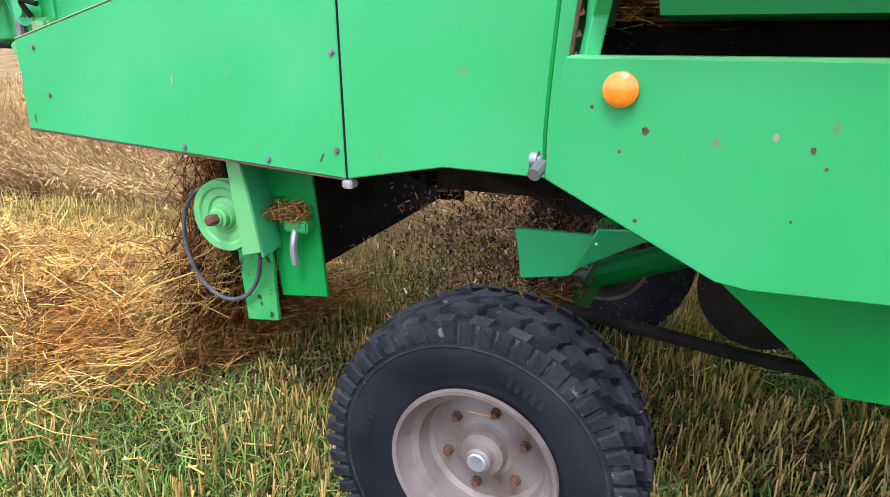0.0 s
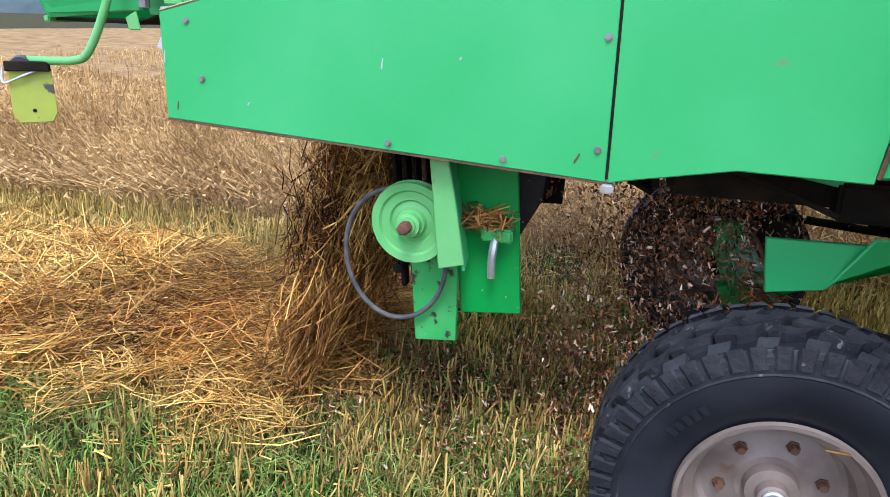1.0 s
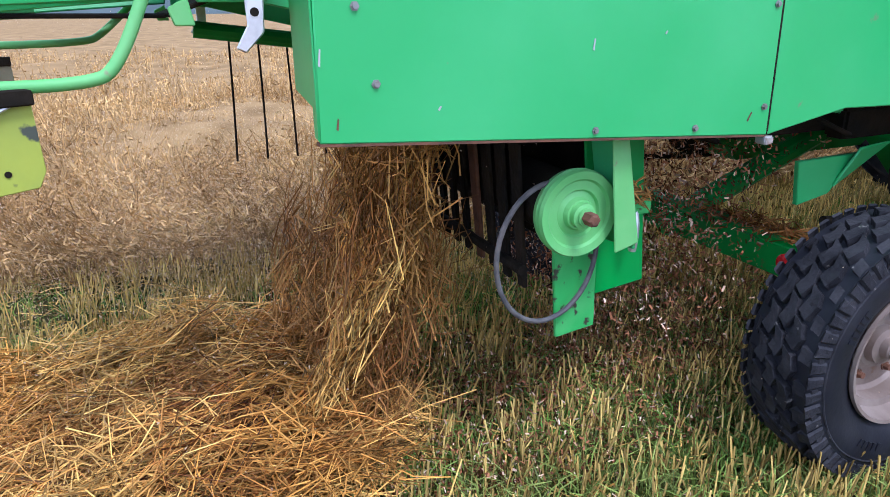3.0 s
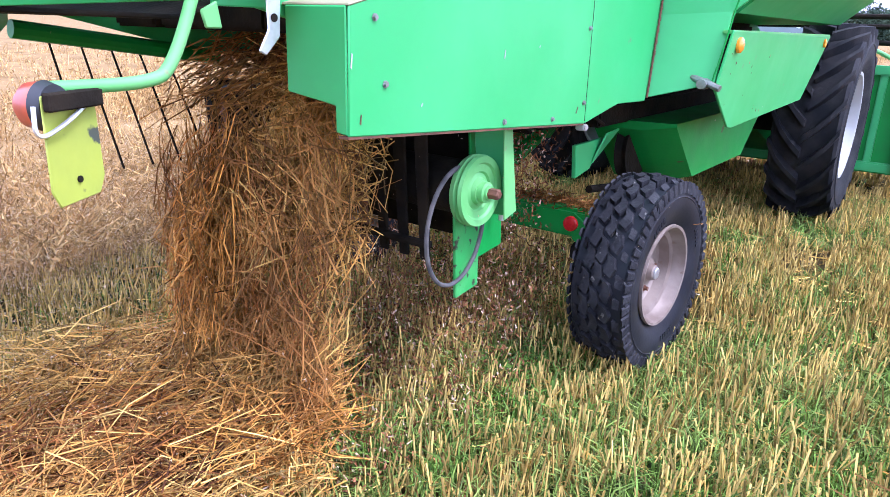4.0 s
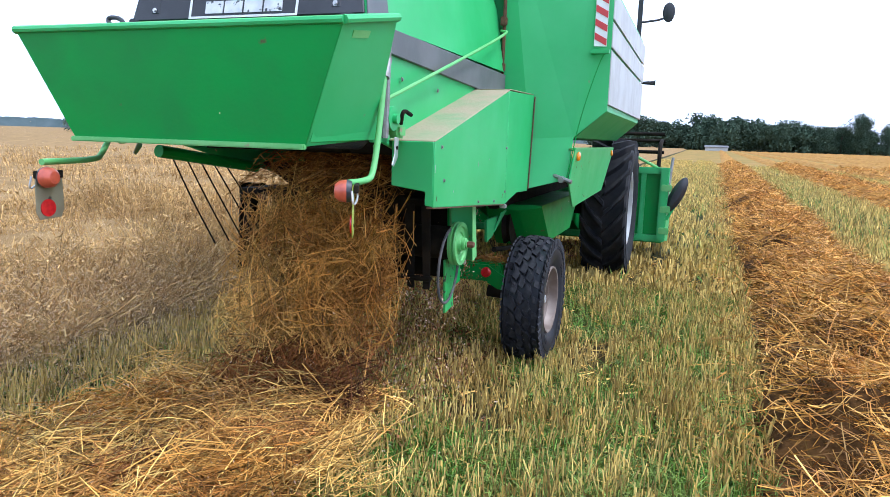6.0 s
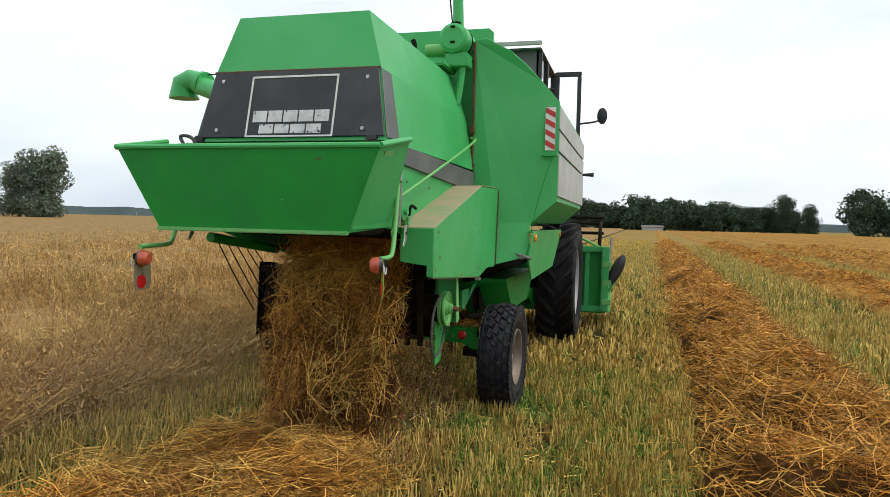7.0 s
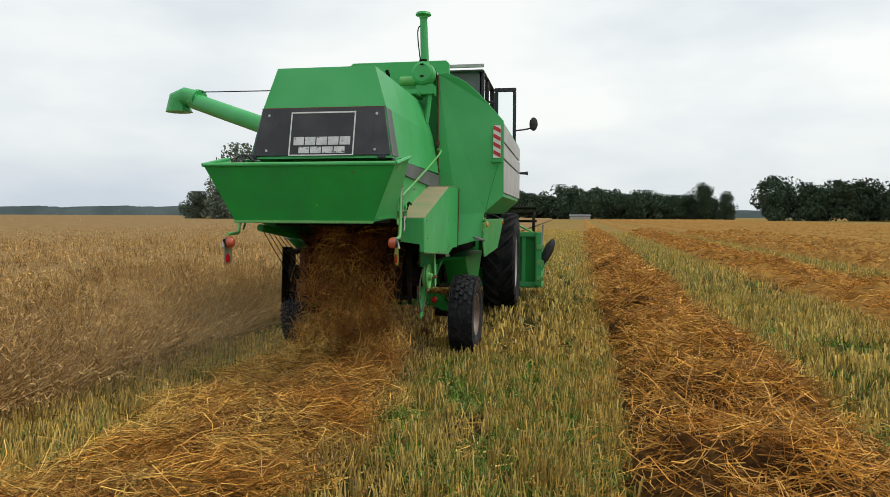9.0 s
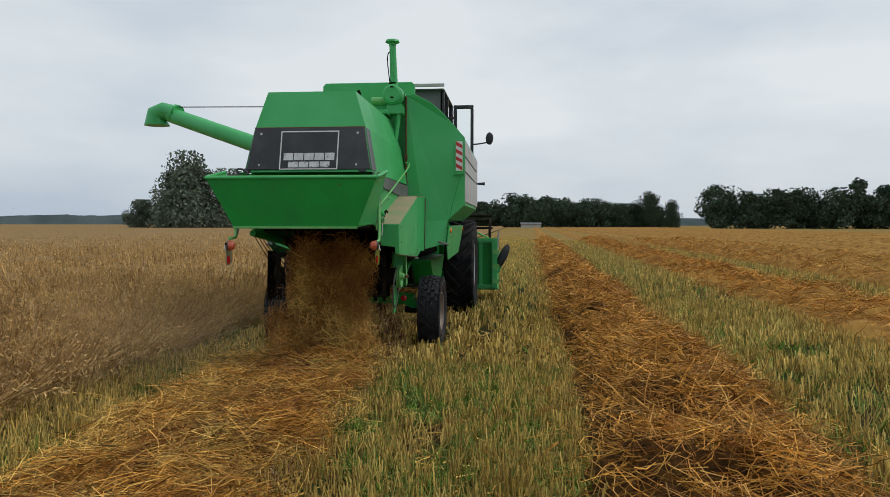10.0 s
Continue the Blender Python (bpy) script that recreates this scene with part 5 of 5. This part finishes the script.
def tread_mesh(radius, half, blocks, depth, agri):
    verts, faces = [], []

    def block(ring0, ring1):
        b = len(verts)
        verts.extend(ring0 + ring1)
        n = len(ring0)
        faces.append([b + n + i for i in range(n)])
        for i in range(n):
            faces.append([b + i, b + (i + 1) % n, b + n + (i + 1) % n, b + n + i])

    def at(x, a, r):
        return (x, r * math.cos(a), r * math.sin(a))

    step = 2 * math.pi / blocks
    r_rand = random.Random(5)
    for k in range(blocks):
        a = k * step
        if agri:
            for s in (1, -1):
                a0 = a + (step / 2 if s < 0 else 0)
                pts = [(0.0, 0.0), (0.33, 0.16), (0.66, 0.36), (0.98, 0.62)]
                w = 0.24 * step
                for (u0, v0), (u1, v1) in zip(pts, pts[1:]):
                    drop = lambda u: radius - (0.03 * (u ** 4)) * radius
                    base = lambda u: radius - depth * 1.15 - (0.06 * u ** 4) * radius
                    q = [(u0, v0, -1), (u1, v1, -1), (u1, v1, 1), (u0, v0, 1)]
                    block([at(s * u * half, a0 - v * step * 2.1 + e * w * 0.62, base(u)) for u, v, e in q], [at(s * u * half, a0 - v * step * 2.1 + e * w * 0.42, drop(u)) for u, v, e in q])
        else:
            for j, (x0, x1, off, wide) in enumerate(((-0.99, -0.62, 0.0, 0.54), (-0.50, -0.22, 0.55, 0.84), (-0.13, 0.13, 0.15, 0.84), (0.22, 0.50, 0.7, 0.84), (0.62, 0.99, 0.3, 0.54))):
                c = a + off * step
                edge = abs(x0 + x1) / 2 > 0.7
                lo, hi = c - wide * step / 2, c + wide * step / 2
                top = radius - (0.040 * radius if edge else 0.010 * radius * (abs(x0 + x1) > 0.5)) - r_rand.uniform(0, 0.006)
                lo, hi = lo + r_rand.uniform(-0.08, 0.08) * step, hi + r_rand.uniform(-0.08, 0.08) * step
                skew = 0.22 * step
                zig = 0.055
                q = [(x0, lo), (x1, lo + skew), (x1, hi + skew), (x0, hi)] if edge else \
                    [(x0 - zig, lo), (x1 - zig, lo + skew), (x1 + zig, c + skew), (x1 - zig, hi + skew), (x0 - zig, hi), (x0 + zig, c)]
                block([at(x * half, v, top - depth * 1.2) for x, v in q], [at(x * half * 0.985 + (x0 + x1) * 0.004 * half, c + (v - c) * (0.84 if edge else 0.94), top - 0.045 * radius * (abs(x) > 0.9) + 0.012 * radius * (edge and abs(x) < 0.7)) for x, v in q])
                if edge:   # shoulder rib down the sidewall
                    s = 1 if x0 > 0 else -1
                    w2 = 0.2 * step
                    for d in (-0.25, 0.27):
                        cc = c + d * step
                        block([at(s * half * 0.93, cc - w2, radius * 0.955), at(s * half * 0.99, cc - w2, radius * 0.84), at(s * half * 0.99, cc + w2, radius * 0.84), at(s * half * 0.93, cc + w2, radius * 0.955)],
                              [at(s * half * 0.99, cc - w2 * 0.7, radius * 0.965), at(s * half * 1.025, cc - w2 * 0.6, radius * 0.845), at(s * half * 1.025, cc + w2 * 0.6, radius * 0.845), at(s * half * 0.99, cc + w2 * 0.7, radius * 0.965)])
    me = bpy.data.meshes.new("tread")
    me.from_pydata(verts, [], faces)
    return me


def build_wheel(name, x, y, radius, half, rim_r, blocks, depth, agri, label):
    """wheel > tyre, tread, rim, hub, wheel nuts; outward is +x on the right side, -x on the left."""
    s = 1 if x > 0 else -1
    wheel = new(name)
    wheel.parent = combine
    wheel["label"] = label
    part("tyre", tyre_mesh(radius, half, rim_r, blocks, depth, agri), RUBBER_BIG if agri else SIDEWALL, wheel)
    bm = bmesh.new()
    me = tread_mesh(radius, half, blocks, depth, agri)
    bm.from_mesh(me)
    bpy.data.meshes.remove(me)
    part("tread", bm, RUBBER_BIG if agri else RUBBER, wheel, "worn dusty tread")
    for k in (-1, 1):   # bead ridges on the sidewalls
        part("sidewall_ridge", revolve([(k * half * 0.99, radius * 0.82), (k * half * 1.012, radius * 0.81), (k * half * 0.99, radius * 0.80)], (0, 0, 0), "x", 64), RUBBER if not agri else RUBBER_BIG, wheel)
    f = half * 0.80
    d = rim_r
    prof = [(f, d * 1.03), (f + 0.012, d * 1.02), (f + 0.010, d * 0.97), (f - 0.02, d * 0.955), (f * 0.55, d * 0.90), (f * 0.50, d * 0.80), (f * 0.05, d * 0.76), (-f * 0.05, d * 0.70), (f * 0.0, d * 0.42), (f * 0.10, d * 0.36), (f * 0.10, 0)]
    back = [(-f, d * 1.03), (-f, d * 0.95), (0.0, d * 0.88), (f * 0.5, d * 0.90)]
    part("rim", revolve([(s * a, r) for a, r in prof], (0, 0, 0), "x", 64, revolve([(s * a, r) for a, r in back], (0, 0, 0), "x", 64)), PALE_GREY if agri else RIM, wheel, "pale steel rim" if agri else "dusty grey-brown steel rim with worn paint")
    part("hub", revolve([(s * a, r) for a, r in ((0.0, d * 0.30), (f * 0.35, d * 0.27), (f * 0.40, d * 0.17), (f * 0.62, d * 0.155), (f * 0.66, d * 0.13), (f * 0.66, 0))], (0, 0, 0), "x", 28), RIM, wheel)
    part("hub_cap", revolve([(s * a, r) for a, r in ((f * 0.64, d * 0.12), (f * 0.72, d * 0.12), (f * 0.75, d * 0.10), (f * 0.75, 0))], (0, 0, 0), "x", 24), ZINC, wheel, "bare metal hub cap")
    for k in range(6):
        a = 2 * math.pi * k / 6 + 0.3
        part("wheel_nut", revolve([(0, 0.016), (s * 0.004, 0.016), (s * 0.004, 0.011), (s * 0.02, 0.010), (s * 0.02, 0)], (s * f * 0.0, d * 0.52 * math.cos(a), d * 0.52 * math.sin(a)), "x", 6), RUST, wheel)
    if not agri:
        # worn raised lettering on the sidewall, unreadable: plain bars
        for c0 in (0.9, 2.7, 4.4):
            for k in range(5):
                a0 = c0 + 0.075 * k
                bm = bmesh.new()
                q = [bm.verts.new((s * (half * 1.0 + 0.001), r * math.cos(a), r * math.sin(a))) for r, a in ((radius * 0.66, a0), (radius * 0.72, a0), (radius * 0.72, a0 + 0.045), (radius * 0.66, a0 + 0.045))]
                w = [bm.verts.new((s * half * 0.97, v.co.y, v.co.z)) for v in q]
                bm.faces.new(q)
                for i in range(4):
                    bm.faces.new((q[i], q[(i + 1) % 4], w[(i + 1) % 4], w[i]))
                part("raised_bar", bm, SIDEWALL, wheel)
    wheel.location = (x, y, radius - 0.008)
    return wheel


build_hood()
build_tail_chute()
build_side_guards()
build_tank_and_cab()
build_underbody()
build_rear_lamps()
build_header()
REAR_R, FRONT_R = 0.422, 0.755
wheels = [(build_wheel("rear_wheel", x, 0.0, REAR_R, 0.125, 0.215, 26, 0.032, False, "small dusty rear wheel with a worn block tread"), x, 0.0, REAR_R) for x in (0.945, -0.82)]
wheels += [(build_wheel("front_wheel", s * 1.03, 3.42, FRONT_R, 0.235, 0.40, 21, 0.075, True, "large front drive wheel with slanting lugs"), s * 1.03, 3.42, FRONT_R) for s in (1, -1)]


# ---- falling straw and chaff, in rigid pieces ----
def straw_mat_mesh(name, seed, count, wide, long, thick, mat, length=0.3, along=math.pi / 2, spread=0.75):
    r = np.random.default_rng(seed)
    c = np.stack([np.clip(r.normal(0, wide * 0.26, count), -wide * 0.5, wide * 0.5), r.uniform(-long / 2, long / 2, count), r.normal(0, thick * 0.33, count)], 1)
    # most stems hang together in wisps
    wisps = c[:max(count // 45, 4)]
    hold = r.integers(0, len(wisps), count)
    c = np.where(r.random((count, 1)) < 0.7, wisps[hold] + r.normal(0, 1, (count, 3)) * np.array([0.055, 0.10, 0.022]), c)
    me = loose_straw(name, r, c, mat, length, flat=0.24, along=along, spread=spread, thick=0.9)
    co = np.empty(len(me.vertices) * 3, dtype=np.float32)
    me.vertices.foreach_get("co", co)
    co = co.reshape(-1, 3)
    lim = wide * 0.62
    co[:, 0] = np.where(np.abs(co[:, 0]) > lim, np.sign(co[:, 0]) * (lim - 0.2 * np.clip(np.abs(co[:, 0]) - lim, 0, 0.3)), co[:, 0])
    me.vertices.foreach_set("co", co.ravel())
    return me


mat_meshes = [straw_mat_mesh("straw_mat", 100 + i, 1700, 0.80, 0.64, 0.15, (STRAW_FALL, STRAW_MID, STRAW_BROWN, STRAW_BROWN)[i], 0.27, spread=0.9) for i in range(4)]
tuft_meshes = [straw_mat_mesh("straw_tuft", 200 + i, 520, 0.46, 0.50, 0.14, (STRAW_MID, STRAW, STRAW_ROW, STRAW)[i], 0.24, spread=1.8) for i in range(4)]
chaff_rng = np.random.default_rng(9)


def chaff_mesh(seed):
    r = np.random.default_rng(seed)
    n = 3300
    c = np.stack([r.uniform(-0.52, 0.52, n), np.clip(r.normal(0, 0.20, n), -0.34, 0.34), r.uniform(-0.17, 0.17, n)], 1)
    me = loose_straw("chaff_fall", r, c, CHAFF, 0.018, flat=1.2, thick=1.3)
    me.materials.append(CHAFF_RED)
    per = len(me.polygons) // n
    me.polygons.foreach_set("material_index", np.repeat((r.random(n) < 0.74).astype(np.int32), per))
    return me


chaff_meshes = [chaff_mesh(300 + i) for i in range(3)]

# stages of a fall: seconds after release, place behind the axle, height, tip
MAT_FALL = [(0.0, -0.72, 1.46, 0), (0.14, -1.18, 1.20, 58), (0.28, -1.33, 0.88, 84), (0.46, -1.39, 0.56, 84), (0.62, -1.47, 0.30, 52), (0.76, -1.62, 0.06, 3)]
TUFT_FALL = [(0.0, -0.75, 1.46, 0), (0.13, -1.18, 1.16, 55), (0.25, -1.34, 0.82, 80), (0.37, -1.42, 0.48, 72), (0.48, -1.52, 0.09, 12)]
CHAFF_FALL = [(0.0, 0.15, 1.21, 0), (0.12, -0.08, 1.06, 8), (0.27, -0.26, 0.70, 14), (0.42, -0.33, 0.34, 20), (0.56, -0.38, -0.12, 20)]


def fall_rows(t0, stages, x_in, x_out, spin, drift):
    """Waits in the machine until t0, falls, then lies in the field."""
    def inside(t):
        return pose(x_in, stages[0][1] + SPEED * t + drift * (t0 - t), stages[0][2], 0, 0, 0)

    def falling(i):
        dt, y, z, tip = stages[i]
        f = dt / stages[-1][0]
        return pose(x_in + (x_out - x_in) * f ** 3, y + SPEED * (t0 + dt), z, tip, 0, spin * f)

    rows = [(t, inside(t)) for t in np.arange(0, max(t0, 0), 1.0)]
    rows = [(t, m) for t, m in rows if t < t0 - 0.2]
    times = [t0 + s[0] for s in stages]
    rows += [(t, falling(i)) for i, t in enumerate(times) if -1e-6 <= t <= 10]
    if times[0] < 0:
        # already on its way, or lying, when the clip begins
        if times[-1] <= 0:
            return [(0, falling(len(stages) - 1)), (10, falling(len(stages) - 1))]
        i = max(k for k, t in enumerate(times) if t < 0)
        f = -times[i] / (times[i + 1] - times[i])
        rows = [(0, falling(i).lerp(falling(i + 1), f))] + [r for r in rows if r[0] > 0.03]
    if not rows or rows[0][0] > 0:
        rows = [(0, inside(0))] + rows
    if times[-1] < 9.95:
        rows.append((10, falling(len(stages) - 1)))
    elif rows[-1][0] < 10:
        j = [k for k, t in enumerate(times) if t <= 10]
        if not j:
            rows.append((10, inside(10)))
        elif j[-1] + 1 < len(stages):
            i = j[-1]
            f = (10 - times[i]) / (times[i + 1] - times[i])
            rows.append((10, falling(i).lerp(falling(i + 1), f)))
        else:
            rows.append((10, falling(len(stages) - 1)))
    return rows


falls = []
pick = random.Random(11)
t0, i = -1.6, 0
while t0 < 9.9:
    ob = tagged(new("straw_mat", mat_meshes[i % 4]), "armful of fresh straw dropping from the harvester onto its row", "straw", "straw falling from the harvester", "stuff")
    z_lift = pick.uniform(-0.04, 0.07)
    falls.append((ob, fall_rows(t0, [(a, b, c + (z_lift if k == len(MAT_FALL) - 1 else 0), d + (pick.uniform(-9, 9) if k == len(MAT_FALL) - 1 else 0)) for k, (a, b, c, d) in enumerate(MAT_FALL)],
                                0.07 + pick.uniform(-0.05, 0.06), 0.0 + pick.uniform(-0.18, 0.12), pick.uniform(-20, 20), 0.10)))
    for s in (-1, 1, -0.8, 0.7):
        ob = tagged(new("straw_tuft", tuft_meshes[(i + (s > 0)) % 4]), "loose tuft of straw dropping beside the row", "straw", "straw falling from the harvester", "stuff")
        lift = pick.uniform(0, 0.08)
        falls.append((ob, fall_rows(t0 + pick.uniform(0, 0.2), TUFT_FALL[:-1] + [(0.48, -1.52, 0.07 + lift, pick.uniform(-12, 18))], 0.12 + s * 0.16, s * pick.uniform(0.28, 0.56) - 0.06, pick.uniform(-60, 60), 0.10)))
    t0 += 0.29
    i += 1
t0, i = -1.0, 0
while t0 < 9.9:
    ob = tagged(new("chaff_fall", chaff_meshes[i % 3]), "cloud of pale chaff flakes dropping under the harvester", "chaff", "chaff falling from the sieves", "stuff")
    falls.append((ob, fall_rows(t0, CHAFF_FALL, 0.0, 0.2, pick.uniform(-30, 30), 0.0)))
    t0 += 0.12
    i += 1


# dust hanging behind the machine, in three drifting pieces
dust_pieces = []
for i in range(3):
    r = np.random.default_rng(500 + i)
    n = 52000
    c = np.stack([-1.7 + r.normal(0, 0.8, n), -1.5 + r.normal(0, 0.95, n), np.abs(r.normal(0.10, 0.40, n)) + 0.03], 1)
    d1, d2 = r.normal(0, 1, (n, 3)), r.normal(0, 1, (n, 3))
    size = r.uniform(0.0011, 0.0038, (n, 1))
    tri = np.stack([c, c + d1 * size, c + d2 * size], 1).reshape(-1, 3)
    ob = new("dust_cloud", raw_mesh("dust_cloud", tri, np.arange(3 * n).reshape(-1, 3), DUST))
    dust_pieces.append(tagged(ob, "thin pale dust hanging behind the harvester", "dust", kind="stuff"))


def steer(t):
    """Degrees by which the rear wheels are turned: a small correction at about three and a half seconds."""
    return -1.0 - 4.5 * math.exp(-((t - 3.6) / 0.6) ** 2)


def motions():
    """The machine drives, its wheels roll, straw and chaff fall behind it."""
    steps = [0.5 * k for k in range(21)]
    walk(combine, [(t, pose(0, SPEED * t, 0)) for t in steps])
    for wheel, x, y, r in wheels:
        walk(wheel, [(t, pose(x, y, r - 0.008, -math.degrees(SPEED * t / r), 0, steer(t) if r == REAR_R else 0)) for t in steps])
    for k, ob in enumerate(dust_pieces):
        walk(ob, [(t, pose(0.12 * math.sin(t * 1.1 + k * 2), SPEED * t + 0.2 * math.sin(t * 0.9 + k), 0.04 * math.sin(t * 1.7 + k) + 0.04)) for t in steps])
    for ob, rows in falls:
        walk(ob, rows)


motions()
